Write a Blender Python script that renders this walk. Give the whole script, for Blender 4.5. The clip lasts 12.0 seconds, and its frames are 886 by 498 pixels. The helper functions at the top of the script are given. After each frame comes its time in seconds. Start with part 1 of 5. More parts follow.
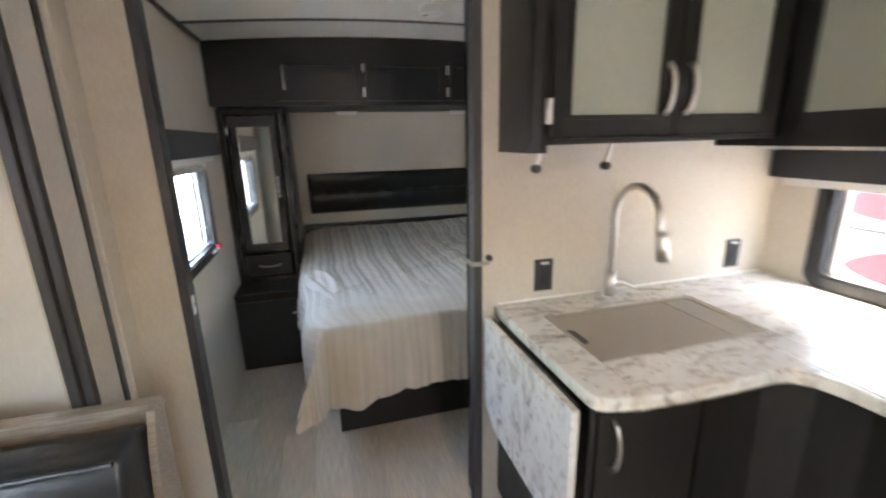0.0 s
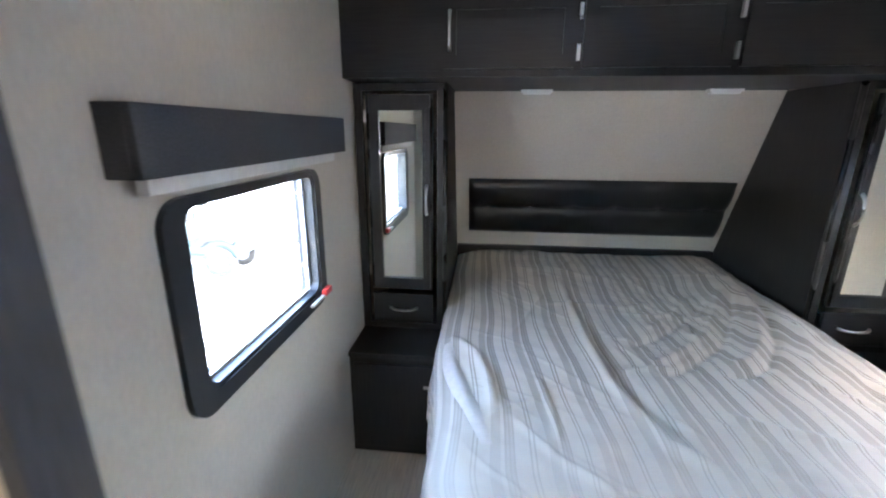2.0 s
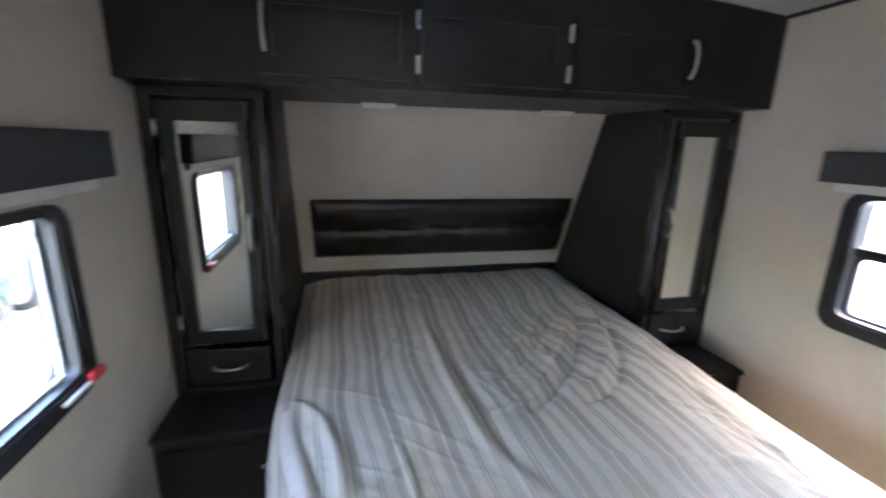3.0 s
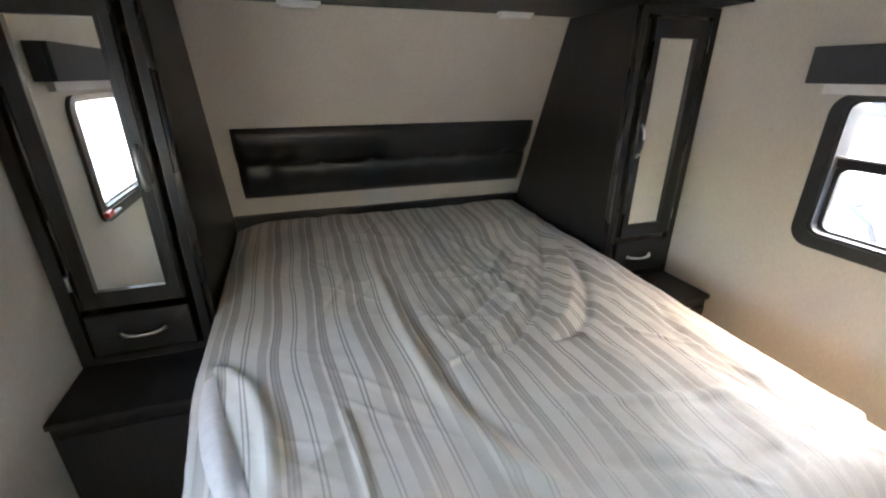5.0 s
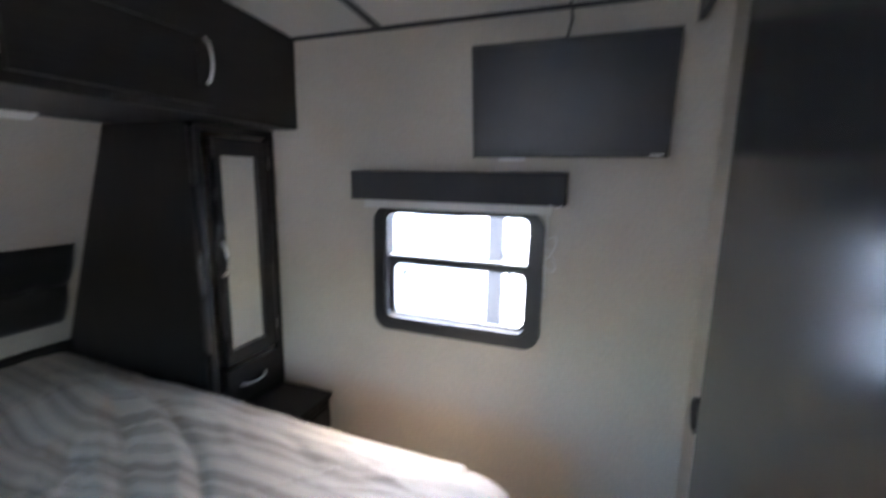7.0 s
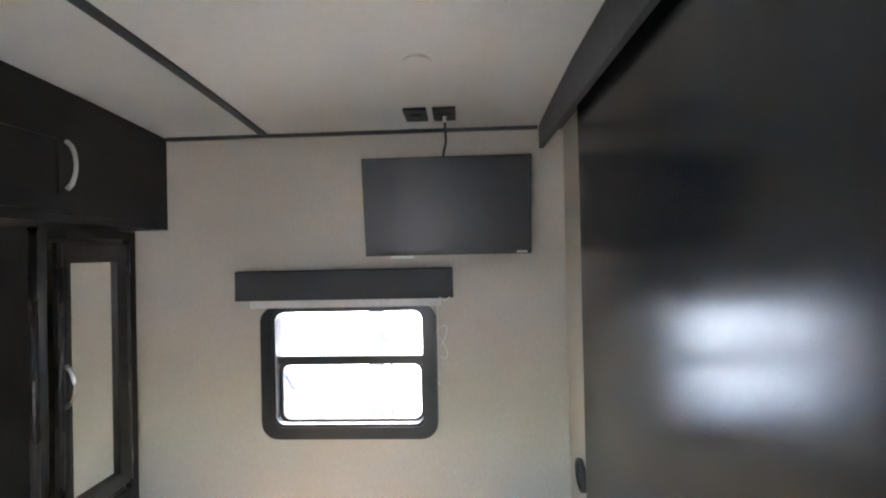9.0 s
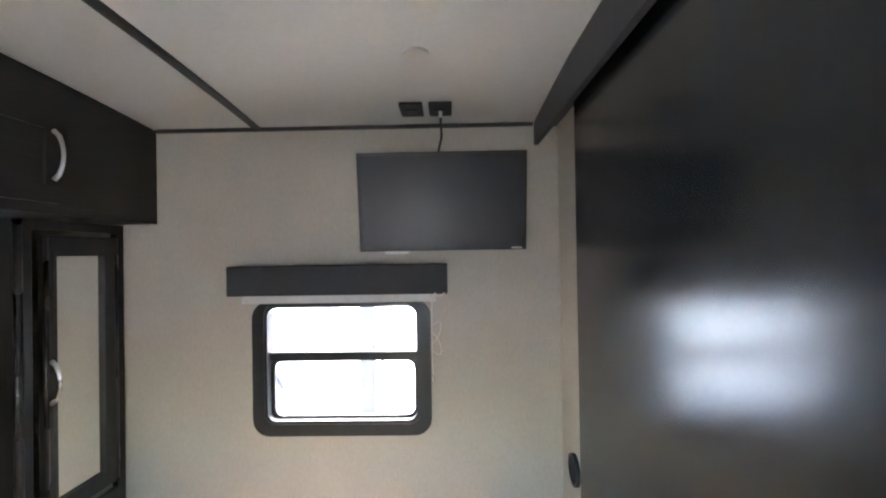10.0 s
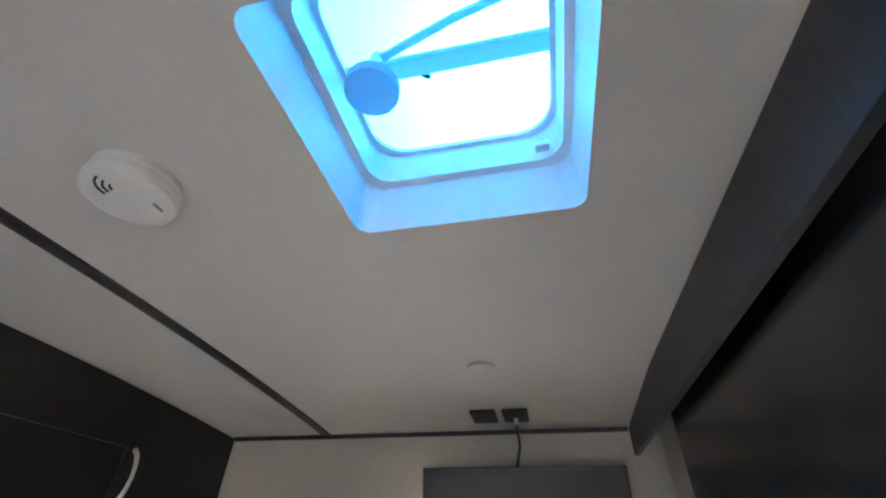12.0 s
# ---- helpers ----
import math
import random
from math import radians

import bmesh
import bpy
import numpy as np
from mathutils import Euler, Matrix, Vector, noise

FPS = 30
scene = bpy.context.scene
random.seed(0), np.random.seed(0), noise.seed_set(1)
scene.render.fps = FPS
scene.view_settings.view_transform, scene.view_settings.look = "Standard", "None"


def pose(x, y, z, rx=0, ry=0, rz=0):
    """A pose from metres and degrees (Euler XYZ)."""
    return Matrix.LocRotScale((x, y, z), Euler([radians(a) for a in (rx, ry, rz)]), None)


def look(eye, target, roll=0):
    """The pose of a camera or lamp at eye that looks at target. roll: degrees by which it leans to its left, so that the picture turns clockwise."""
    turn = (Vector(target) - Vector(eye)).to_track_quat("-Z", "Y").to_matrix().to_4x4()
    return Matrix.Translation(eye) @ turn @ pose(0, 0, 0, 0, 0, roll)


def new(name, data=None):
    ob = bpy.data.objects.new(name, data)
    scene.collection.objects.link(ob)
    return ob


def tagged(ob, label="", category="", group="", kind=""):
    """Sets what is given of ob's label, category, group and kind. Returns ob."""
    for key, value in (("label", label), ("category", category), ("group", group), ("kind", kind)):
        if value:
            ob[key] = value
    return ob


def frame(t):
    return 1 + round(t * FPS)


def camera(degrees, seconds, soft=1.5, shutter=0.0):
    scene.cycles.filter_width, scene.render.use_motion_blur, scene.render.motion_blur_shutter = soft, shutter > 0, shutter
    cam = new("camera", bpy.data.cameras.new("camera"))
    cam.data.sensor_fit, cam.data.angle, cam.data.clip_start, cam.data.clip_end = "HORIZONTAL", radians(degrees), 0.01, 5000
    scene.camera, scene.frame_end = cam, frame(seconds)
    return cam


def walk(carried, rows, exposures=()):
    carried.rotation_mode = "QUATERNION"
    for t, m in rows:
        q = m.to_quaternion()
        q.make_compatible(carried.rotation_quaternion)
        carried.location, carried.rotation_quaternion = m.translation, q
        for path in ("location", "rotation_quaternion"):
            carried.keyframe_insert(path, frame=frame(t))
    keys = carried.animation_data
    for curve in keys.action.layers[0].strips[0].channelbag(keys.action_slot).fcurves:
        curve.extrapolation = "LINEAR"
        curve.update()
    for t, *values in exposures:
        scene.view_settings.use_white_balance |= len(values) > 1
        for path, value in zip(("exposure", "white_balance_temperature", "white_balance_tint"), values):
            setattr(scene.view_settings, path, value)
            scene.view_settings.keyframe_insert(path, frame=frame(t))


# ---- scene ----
cam = camera(92.6, 12.0, soft=2.1, shutter=0.4)
PATH = [
    (0, (0.115, 0.06, 1.399), (0.624, 1.928, 0.896), -1.4),
    (0.3, (0.182, 0.234, 1.399), (0.386, 2.157, 0.886), 0.0),
    (0.5, (0.188, 0.317, 1.411), (0.229, 2.246, 0.883), 0.0),
    (0.8, (0.169, 0.483, 1.406), (0.064, 2.404, 0.86), -0.0),
    (1, (0.139, 0.61, 1.398), (-0.015, 2.527, 0.848), -0.1),
    (1.2, (0.098, 0.744, 1.401), (-0.075, 2.66, 0.854), -0.7),
    (1.5, (0.083, 0.894, 1.42), (-0.107, 2.806, 0.864), -1.0),
    (2, (0.093, 1.152, 1.421), (-0.109, 3.067, 0.879), 0.3),
    (2.5, (0.128, 1.322, 1.444), (0.001, 3.247, 0.916), 1.3),
    (2.8, (0.139, 1.375, 1.44), (0.355, 3.3, 0.942), 1.8),
    (3, (0.155, 1.389, 1.449), (0.598, 3.278, 0.961), 1.4),
    (3.2, (0.137, 1.414, 1.448), (0.778, 3.248, 0.972), 0.8),
    (4.8, (0.23, 1.55, 1.361), (0.835, 3.309, 0.626), 0.5),
    (5, (0.248, 1.572, 1.366), (0.842, 3.325, 0.608), 0.2),
    (5.5, (0.264, 1.688, 1.37), (1.044, 3.358, 0.595), -0.9),
    (5.8, (0.338, 1.734, 1.394), (1.368, 3.283, 0.659), -3.2),
    (6, (0.305, 1.762, 1.351), (1.559, 3.164, 0.67), -3.2),
    (6.2, (0.308, 1.774, 1.336), (1.704, 3.04, 0.666), -2.8),
    (6.5, (0.361, 1.737, 1.347), (1.894, 2.842, 0.692), -2.2),
    (6.8, (0.39, 1.705, 1.392), (2.119, 2.576, 0.89), -0.2),
    (7, (0.41, 1.679, 1.436), (2.255, 2.371, 1.097), 0.9),
    (7.2, (0.397, 1.701, 1.467), (2.331, 2.185, 1.304), 0.4),
    (7.5, (0.364, 1.729, 1.496), (2.338, 2.042, 1.412), -0.5),
    (7.7, (0.338, 1.757, 1.496), (2.322, 2.004, 1.45), -1.2),
    (9.3, (0.31, 1.76, 1.507), (2.309, 1.819, 1.52), -1.2),
    (9.5, (0.312, 1.765, 1.505), (2.312, 1.807, 1.517), -1.2),
    (10, (0.313, 1.778, 1.492), (2.312, 1.812, 1.506), -0.9),
    (10.5, (0.335, 1.785, 1.479), (2.334, 1.819, 1.483), -0.9),
    (11, (0.377, 1.769, 1.48), (2.368, 1.88, 1.635), -0.7),
    (11.3, (0.4, 1.745, 1.51), (2.319, 1.938, 2.038), -0.7),
    (11.5, (0.397, 1.739, 1.571), (2.202, 2.023, 2.384), -0.0),
    (11.7, (0.392, 1.729, 1.595), (2.015, 2.061, 2.715), 1.0),
    (12, (0.372, 1.721, 1.607), (1.938, 2.101, 2.792), 1.8),
]
EXPOSURE = [(0.0, 5.82, 7700, 14), (0.6, 5.95, 7800, 14), (1.1, 5.95, 7400, 14), (2.0, 6.25, 6650, 14), (2.5, 6.25, 6500, 14), (3.0, 5.75, 6900, 14), (3.2, 5.7, 7100, 14), (5.0, 5.95, 7900, 14), (5.6, 5.88, 7800, 14), (6.5, 5.62, 6800, 16), (7.0, 5.35, 6600, 15), (7.6, 5.75, 7200, 15), (9.5, 5.93, 7400, 15), (11.0, 5.88, 7400, 15), (11.5, 5.75, 7300, 14), (12.0, 5.45, 7400, 14)]
walk(cam, [(t, look(eye, target, roll)) for t, eye, target, roll in PATH], EXPOSURE)

# ---- world, sun, exposure ----
world = bpy.data.worlds.new("sky")
scene.world = world
world.use_nodes = True
wn = world.node_tree
sky = wn.nodes.new("ShaderNodeTexSky")
sky.sky_type = "NISHITA"
sky.sun_disc = False
sky.sun_elevation = radians(60)
sky.sun_rotation = radians(100)
sky.dust_density, sky.ozone_density = 2.5, 0.8
wn.links.new(sky.outputs[0], wn.nodes["Background"].inputs[0])
wn.nodes["Background"].inputs[1].default_value = 0.15

sun_data = bpy.data.lights.new("sun", "SUN")
sun_data.energy, sun_data.angle, sun_data.color = 0.25, radians(24), (1.0, 0.98, 0.95)
sun = new("sun", sun_data)
SUN_DIR = Vector((math.sin(radians(100)) * math.cos(radians(60)), math.cos(radians(100)) * math.cos(radians(60)), math.sin(radians(60))))
sun.matrix_world = look(SUN_DIR * 20, (0, 0, 0))


# ---- materials ----
def mat(name, color, rough=0.6, metal=0.0, grain=0.0, scale=(8, 8, 8), bump=0.0, stain=0.08, coat=0.0, spec=0.5, fine=None):
    """A surface with grain and stains at two scales, in metres of the object's own space."""
    m = bpy.data.materials.new(name)
    m.use_nodes = True
    nt = m.node_tree
    b = nt.nodes["Principled BSDF"]
    b.inputs["Roughness"].default_value = rough
    b.inputs["Metallic"].default_value = metal
    b.inputs["Coat Weight"].default_value = coat
    b.inputs["Specular IOR Level"].default_value = spec
    co = nt.nodes.new("ShaderNodeTexCoord")
    mp = nt.nodes.new("ShaderNodeMapping")
    mp.inputs["Scale"].default_value = scale
    nt.links.new(co.outputs["Object"], mp.inputs[0])
    n1 = nt.nodes.new("ShaderNodeTexNoise")
    n1.inputs["Scale"].default_value, n1.inputs["Detail"].default_value = 6.0, 6
    nt.links.new(mp.outputs[0], n1.inputs["Vector"])
    n2 = nt.nodes.new("ShaderNodeTexNoise")
    n2.inputs["Scale"].default_value, n2.inputs["Detail"].default_value = 2.2, 4
    nt.links.new(co.outputs["Object"], n2.inputs["Vector"])
    r1 = nt.nodes.new("ShaderNodeMapRange")
    r1.inputs["From Min"].default_value, r1.inputs["From Max"].default_value = 0.3, 0.7
    r1.inputs["To Min"].default_value, r1.inputs["To Max"].default_value = 1 - grain, 1 + grain
    nt.links.new(n1.outputs[0], r1.inputs[0])
    r2 = nt.nodes.new("ShaderNodeMapRange")
    r2.inputs["From Min"].default_value, r2.inputs["From Max"].default_value = 0.3, 0.7
    r2.inputs["To Min"].default_value, r2.inputs["To Max"].default_value = 1 - stain, 1 + stain
    nt.links.new(n2.outputs[0], r2.inputs[0])
    mu = nt.nodes.new("ShaderNodeMath")
    mu.operation = "MULTIPLY"
    nt.links.new(r1.outputs[0], mu.inputs[0])
    nt.links.new(r2.outputs[0], mu.inputs[1])
    mix = nt.nodes.new("ShaderNodeVectorMath")
    mix.operation = "SCALE"
    mix.inputs[0].default_value = color
    nt.links.new(mu.outputs[0], mix.inputs["Scale"])
    nt.links.new(mix.outputs[0], b.inputs["Base Color"])
    rr = nt.nodes.new("ShaderNodeMapRange")
    rr.inputs["To Min"].default_value, rr.inputs["To Max"].default_value = max(rough - 0.06, 0.02), min(rough + 0.08, 1)
    nt.links.new(n2.outputs[0], rr.inputs[0])
    nt.links.new(rr.outputs[0], b.inputs["Roughness"])
    if bump:
        bp = nt.nodes.new("ShaderNodeBump")
        bp.inputs["Strength"].default_value, bp.inputs["Distance"].default_value = bump, 0.004
        nt.links.new(n1.outputs[0], bp.inputs["Height"])
        nt.links.new(bp.outputs[0], b.inputs["Normal"])
    return m


WALL = mat("linen_wallboard", (0.56, 0.505, 0.43), 0.58, grain=0.05, scale=(22, 22, 9), bump=0.1, stain=0.06)
WALL_LIGHT = mat("pale_wallboard", (0.66, 0.64, 0.6), 0.55, grain=0.03, scale=(14, 14, 5), bump=0.05)
CEIL = mat("ceiling_panel", (0.66, 0.63, 0.58), 0.6, grain=0.02, scale=(10, 10, 10), bump=0.05, stain=0.04)
WOOD = mat("espresso_wood", (0.0175, 0.0162, 0.0148), 0.36, grain=0.3, scale=(26, 26, 1.2), bump=0.08, stain=0.2, spec=0.4)
WOOD_H = mat("espresso_wood_level", (0.0175, 0.0162, 0.0148), 0.36, grain=0.3, scale=(1.2, 26, 26), bump=0.08, stain=0.2, spec=0.4)
DOORW = mat("espresso_door", (0.015, 0.0142, 0.0125), 0.205, grain=0.12, scale=(24, 24, 1.1), bump=0, stain=0.06, spec=0.7)
TRIMD = mat("dark_trim", (0.046, 0.045, 0.048), 0.45, grain=0.2, scale=(20, 20, 2), bump=0.06)
BLACKP = mat("black_frame", (0.018, 0.019, 0.021), 0.4, grain=0.1, scale=(10, 10, 10), bump=0.03)
VALANCE = mat("charcoal_valance_cloth", (0.045, 0.046, 0.05), 0.75, grain=0.25, scale=(40, 40, 40), bump=0.2)
VINYL = mat("black_vinyl", (0.014, 0.014, 0.014), 0.37, grain=0.1, scale=(60, 60, 60), bump=0.05, spec=0.6)
BEADW = mat("espresso_bead", (0.02, 0.018, 0.017), 0.26, grain=0.15, scale=(26, 26, 1.2), bump=0.03, stain=0.1, spec=0.6)
STEEL = mat("brushed_nickel", (0.68, 0.67, 0.65), 0.28, metal=1.0, grain=0.05, scale=(60, 60, 8))
WHITEP = mat("white_plastic", (0.78, 0.77, 0.74), 0.42, grain=0.02, stain=0.03)
GARNISH = mat("vent_garnish_plastic", (0.74, 0.76, 0.78), 0.4, grain=0.02, stain=0.03)
SEATV = mat("black_seat_vinyl", (0.028, 0.03, 0.032), 0.33, grain=0.2, scale=(9, 9, 9), bump=0.3, spec=0.6)
LINING = mat("coverlet_lining", (0.62, 0.53, 0.46), 0.8, grain=0.06, bump=0.1)
SCREEN = mat("tv_screen", (0.014, 0.015, 0.018), 0.4, grain=0.05, stain=0.1)
DARKP = mat("dark_plastic", (0.03, 0.03, 0.032), 0.5, grain=0.1)
SINKM = mat("sink_composite", (0.36, 0.315, 0.26), 0.5, grain=0.06, scale=(30, 30, 30), bump=0.05)
REDP = mat("red_latch", (0.7, 0.06, 0.06), 0.4)
GREYW = mat("weathered_grey_wood", (0.34, 0.29, 0.24), 0.6, grain=0.25, scale=(3, 40, 30), bump=0.15, stain=0.15)
CORDW = mat("white_cord", (0.8, 0.8, 0.78), 0.5)
SHEET = mat("mattress_ticking", (0.7, 0.68, 0.64), 0.8, grain=0.06, bump=0.1)
PLANK = mat("pale_vinyl_plank", (0.59, 0.515, 0.42), 0.42, grain=0.14, scale=(22, 1.6, 22), bump=0.06, stain=0.1)


def per_object_tint(m, amount):
    nt = m.node_tree
    b = nt.nodes["Principled BSDF"]
    src = b.inputs["Base Color"].links[0].from_socket
    info = nt.nodes.new("ShaderNodeObjectInfo")
    rg = nt.nodes.new("ShaderNodeMapRange")
    rg.inputs["To Min"].default_value, rg.inputs["To Max"].default_value = 1 - amount, 1 + amount
    nt.links.new(info.outputs["Random"], rg.inputs[0])
    sc = nt.nodes.new("ShaderNodeVectorMath")
    sc.operation = "SCALE"
    nt.links.new(src, sc.inputs[0])
    nt.links.new(rg.outputs[0], sc.inputs["Scale"])
    nt.links.new(sc.outputs[0], b.inputs["Base Color"])


per_object_tint(PLANK, 0.09)


def marble():
    m = bpy.data.materials.new("veined_laminate")
    m.use_nodes = True
    nt = m.node_tree
    b = nt.nodes["Principled BSDF"]
    b.inputs["Roughness"].default_value = 0.24
    co = nt.nodes.new("ShaderNodeTexCoord")
    mp = nt.nodes.new("ShaderNodeMapping")
    mp.inputs["Rotation"].default_value = (0.3, 0.2, 0.7)
    mp.inputs["Scale"].default_value = (1.0, 2.2, 1.0)
    nt.links.new(co.outputs["Object"], mp.inputs[0])
    n = nt.nodes.new("ShaderNodeTexNoise")
    n.inputs["Scale"].default_value, n.inputs["Detail"].default_value, n.inputs["Distortion"].default_value = 5.5, 9, 1.6
    n.inputs["Roughness"].default_value = 0.62
    nt.links.new(mp.outputs[0], n.inputs["Vector"])
    cr = nt.nodes.new("ShaderNodeValToRGB")
    e = cr.color_ramp.elements
    e[0].position, e[0].color = 0.30, (0.30, 0.26, 0.22, 1)
    e[1].position, e[1].color = 0.50, (0.76, 0.74, 0.70, 1)
    k = e.new(0.41)
    k.color = (0.60, 0.56, 0.51, 1)
    nt.links.new(n.outputs[0], cr.inputs[0])
    n2 = nt.nodes.new("ShaderNodeTexNoise")
    n2.inputs["Scale"].default_value, n2.inputs["Detail"].default_value, n2.inputs["Distortion"].default_value = 14, 6, 2.5
    nt.links.new(mp.outputs[0], n2.inputs["Vector"])
    cr2 = nt.nodes.new("ShaderNodeValToRGB")
    e2 = cr2.color_ramp.elements
    e2[0].position, e2[0].color = 0.33, (0.45, 0.41, 0.37, 1)
    e2[1].position, e2[1].color = 0.44, (1, 1, 1, 1)
    nt.links.new(n2.outputs[0], cr2.inputs[0])
    mx = nt.nodes.new("ShaderNodeMix")
    mx.data_type, mx.blend_type = "RGBA", "MULTIPLY"
    mx.inputs["Factor"].default_value = 0.8
    nt.links.new(cr.outputs[0], mx.inputs["A"])
    nt.links.new(cr2.outputs[0], mx.inputs["B"])
    nt.links.new(mx.outputs["Result"], b.inputs["Base Color"])
    return m


MARBLE = marble()


def striped_cloth():
    """Woven stripes that run along the bed, laid out in the cloth's own coordinates (metres across, metres along)."""
    m = bpy.data.materials.new("striped_coverlet_cloth")
    m.use_nodes = True
    nt = m.node_tree
    b = nt.nodes["Principled BSDF"]
    b.inputs["Roughness"].default_value = 0.55
    b.inputs["Sheen Weight"].default_value = 0.15
    uv = nt.nodes.new("ShaderNodeUVMap")
    uv.uv_map = "cloth"
    sp = nt.nodes.new("ShaderNodeSeparateXYZ")
    nt.links.new(uv.outputs[0], sp.inputs[0])

    def math_node(op, a, bval=None, c=None):
        n = nt.nodes.new("ShaderNodeMath")
        n.operation = op
        for i, v in enumerate((a, bval, c)):
            if v is None:
                continue
            if isinstance(v, (int, float)):
                n.inputs[i].default_value = v
            else:
                nt.links.new(v, n.inputs[i])
        return n.outputs[0]

    f = math_node("FRACT", math_node("DIVIDE", sp.outputs[0], 0.142))
    cr = nt.nodes.new("ShaderNodeValToRGB")
    cr.color_ramp.interpolation = "LINEAR"
    light, mid, dark = (0.60, 0.51, 0.415, 1), (0.405, 0.33, 0.26, 1), (0.275, 0.215, 0.165, 1)
    stops = [(0.0, mid), (0.17, mid), (0.185, light), (0.24, light), (0.25, dark), (0.275, dark), (0.285, mid), (0.32, mid), (0.325, dark), (0.345, dark), (0.355, mid),
             (0.39, mid), (0.395, dark), (0.415, dark), (0.43, light), (0.66, light), (0.67, dark), (0.69, dark), (0.70, light), (0.735, light), (0.745, dark),
             (0.765, dark), (0.78, light), (0.985, light), (1.0, mid)]
    e = cr.color_ramp.elements
    e[0].position, e[0].color = stops[0]
    e[1].position, e[1].color = stops[-1]
    for p, c in stops[1:-1]:
        k = e.new(p)
        k.color = c
    nt.links.new(f, cr.inputs[0])
    # the weave pales towards the foot, where the cloth is nearly plain
    fade = nt.nodes.new("ShaderNodeMapRange")
    fade.interpolation_type = "SMOOTHSTEP"
    fade.inputs["From Min"].default_value, fade.inputs["From Max"].default_value = 1.3, 1.93
    fade.inputs["To Min"].default_value, fade.inputs["To Max"].default_value = 0.0, 0.8
    nt.links.new(sp.outputs[1], fade.inputs[0])
    mx = nt.nodes.new("ShaderNodeMix")
    mx.data_type = "RGBA"
    nt.links.new(fade.outputs[0], mx.inputs["Factor"])
    nt.links.new(cr.outputs[0], mx.inputs["A"])
    mx.inputs["B"].default_value = (0.57, 0.485, 0.39, 1)
    n = nt.nodes.new("ShaderNodeTexNoise")
    n.inputs["Scale"].default_value, n.inputs["Detail"].default_value = 260, 3
    nt.links.new(uv.outputs[0], n.inputs["Vector"])
    n3 = nt.nodes.new("ShaderNodeTexNoise")
    n3.inputs["Scale"].default_value, n3.inputs["Detail"].default_value = 5, 5
    nt.links.new(uv.outputs[0], n3.inputs["Vector"])
    g = math_node("MULTIPLY_ADD", n.outputs[0], 0.16, 0.84)
    g2 = math_node("MULTIPLY_ADD", n3.outputs[0], 0.2, 0.98)
    gg = math_node("MULTIPLY", g, g2)
    sc = nt.nodes.new("ShaderNodeVectorMath")
    sc.operation = "SCALE"
    nt.links.new(mx.outputs["Result"], sc.inputs[0])
    nt.links.new(gg, sc.inputs["Scale"])
    nt.links.new(sc.outputs[0], b.inputs["Base Color"])
    bp = nt.nodes.new("ShaderNodeBump")
    bp.inputs["Strength"].default_value, bp.inputs["Distance"].default_value = 0.25, 0.01
    nt.links.new(n3.outputs[0], bp.inputs["Height"])
    nt.links.new(bp.outputs[0], b.inputs["Normal"])
    return m


CLOTH = striped_cloth()


def clear_glass(name, color=(0.95, 0.98, 0.98), rough=0.0):
    m = bpy.data.materials.new(name)
    m.use_nodes = True
    nt = m.node_tree
    nt.nodes.remove(nt.nodes["Principled BSDF"])
    tr = nt.nodes.new("ShaderNodeBsdfTransparent")
    tr.inputs[0].default_value = (*color, 1)
    gl = nt.nodes.new("ShaderNodeBsdfGlossy")
    gl.inputs["Roughness"].default_value = rough
    mx = nt.nodes.new("ShaderNodeMixShader")
    mx.inputs[0].default_value = 0.035
    nt.links.new(tr.outputs[0], mx.inputs[1])
    nt.links.new(gl.outputs[0], mx.inputs[2])
    nt.links.new(mx.outputs[0], nt.nodes["Material Output"].inputs[0])
    return m


GLASS = clear_glass("window_glass")
FROST = mat("frosted_glass", (0.34, 0.36, 0.30), 0.35, grain=0.03, stain=0.05, spec=0.6)
LID = bpy.data.materials.new("translucent_lid")
LID.use_nodes = True
_nt = LID.node_tree
_nt.nodes.remove(_nt.nodes["Principled BSDF"])
_tl = _nt.nodes.new("ShaderNodeBsdfTranslucent")
_tl.inputs[0].default_value = (0.002, 0.12, 0.25, 1)
_tp = _nt.nodes.new("ShaderNodeBsdfTransparent")
_tp.inputs[0].default_value = (0.024, 0.15, 0.29, 1)
_ms = _nt.nodes.new("ShaderNodeMixShader")
_ms.inputs[0].default_value = 0.35
_nt.links.new(_tl.outputs[0], _ms.inputs[1])
_nt.links.new(_tp.outputs[0], _ms.inputs[2])
_nt.links.new(_ms.outputs[0], _nt.nodes["Material Output"].inputs[0])

MIRROR = bpy.data.materials.new("mirror_silver")
MIRROR.use_nodes = True
_b = MIRROR.node_tree.nodes["Principled BSDF"]
_b.inputs["Metallic"].default_value, _b.inputs["Roughness"].default_value = 1.0, 0.015
_b.inputs["Base Color"].default_value = (0.86, 0.88, 0.86, 1)

LAMPGLOW = bpy.data.materials.new("lamp_diffuser")
LAMPGLOW.use_nodes = True
_b = LAMPGLOW.node_tree.nodes["Principled BSDF"]
_b.inputs["Base Color"].default_value = (0.85, 0.84, 0.8, 1)
_b.inputs["Roughness"].default_value = 0.4
KLAMP = bpy.data.materials.new("lit_lamp_diffuser")
KLAMP.use_nodes = True
_b = KLAMP.node_tree.nodes["Principled BSDF"]
_b.inputs["Emission Color"].default_value = (1.0, 0.78, 0.5, 1)
_b.inputs["Emission Strength"].default_value = 2.5

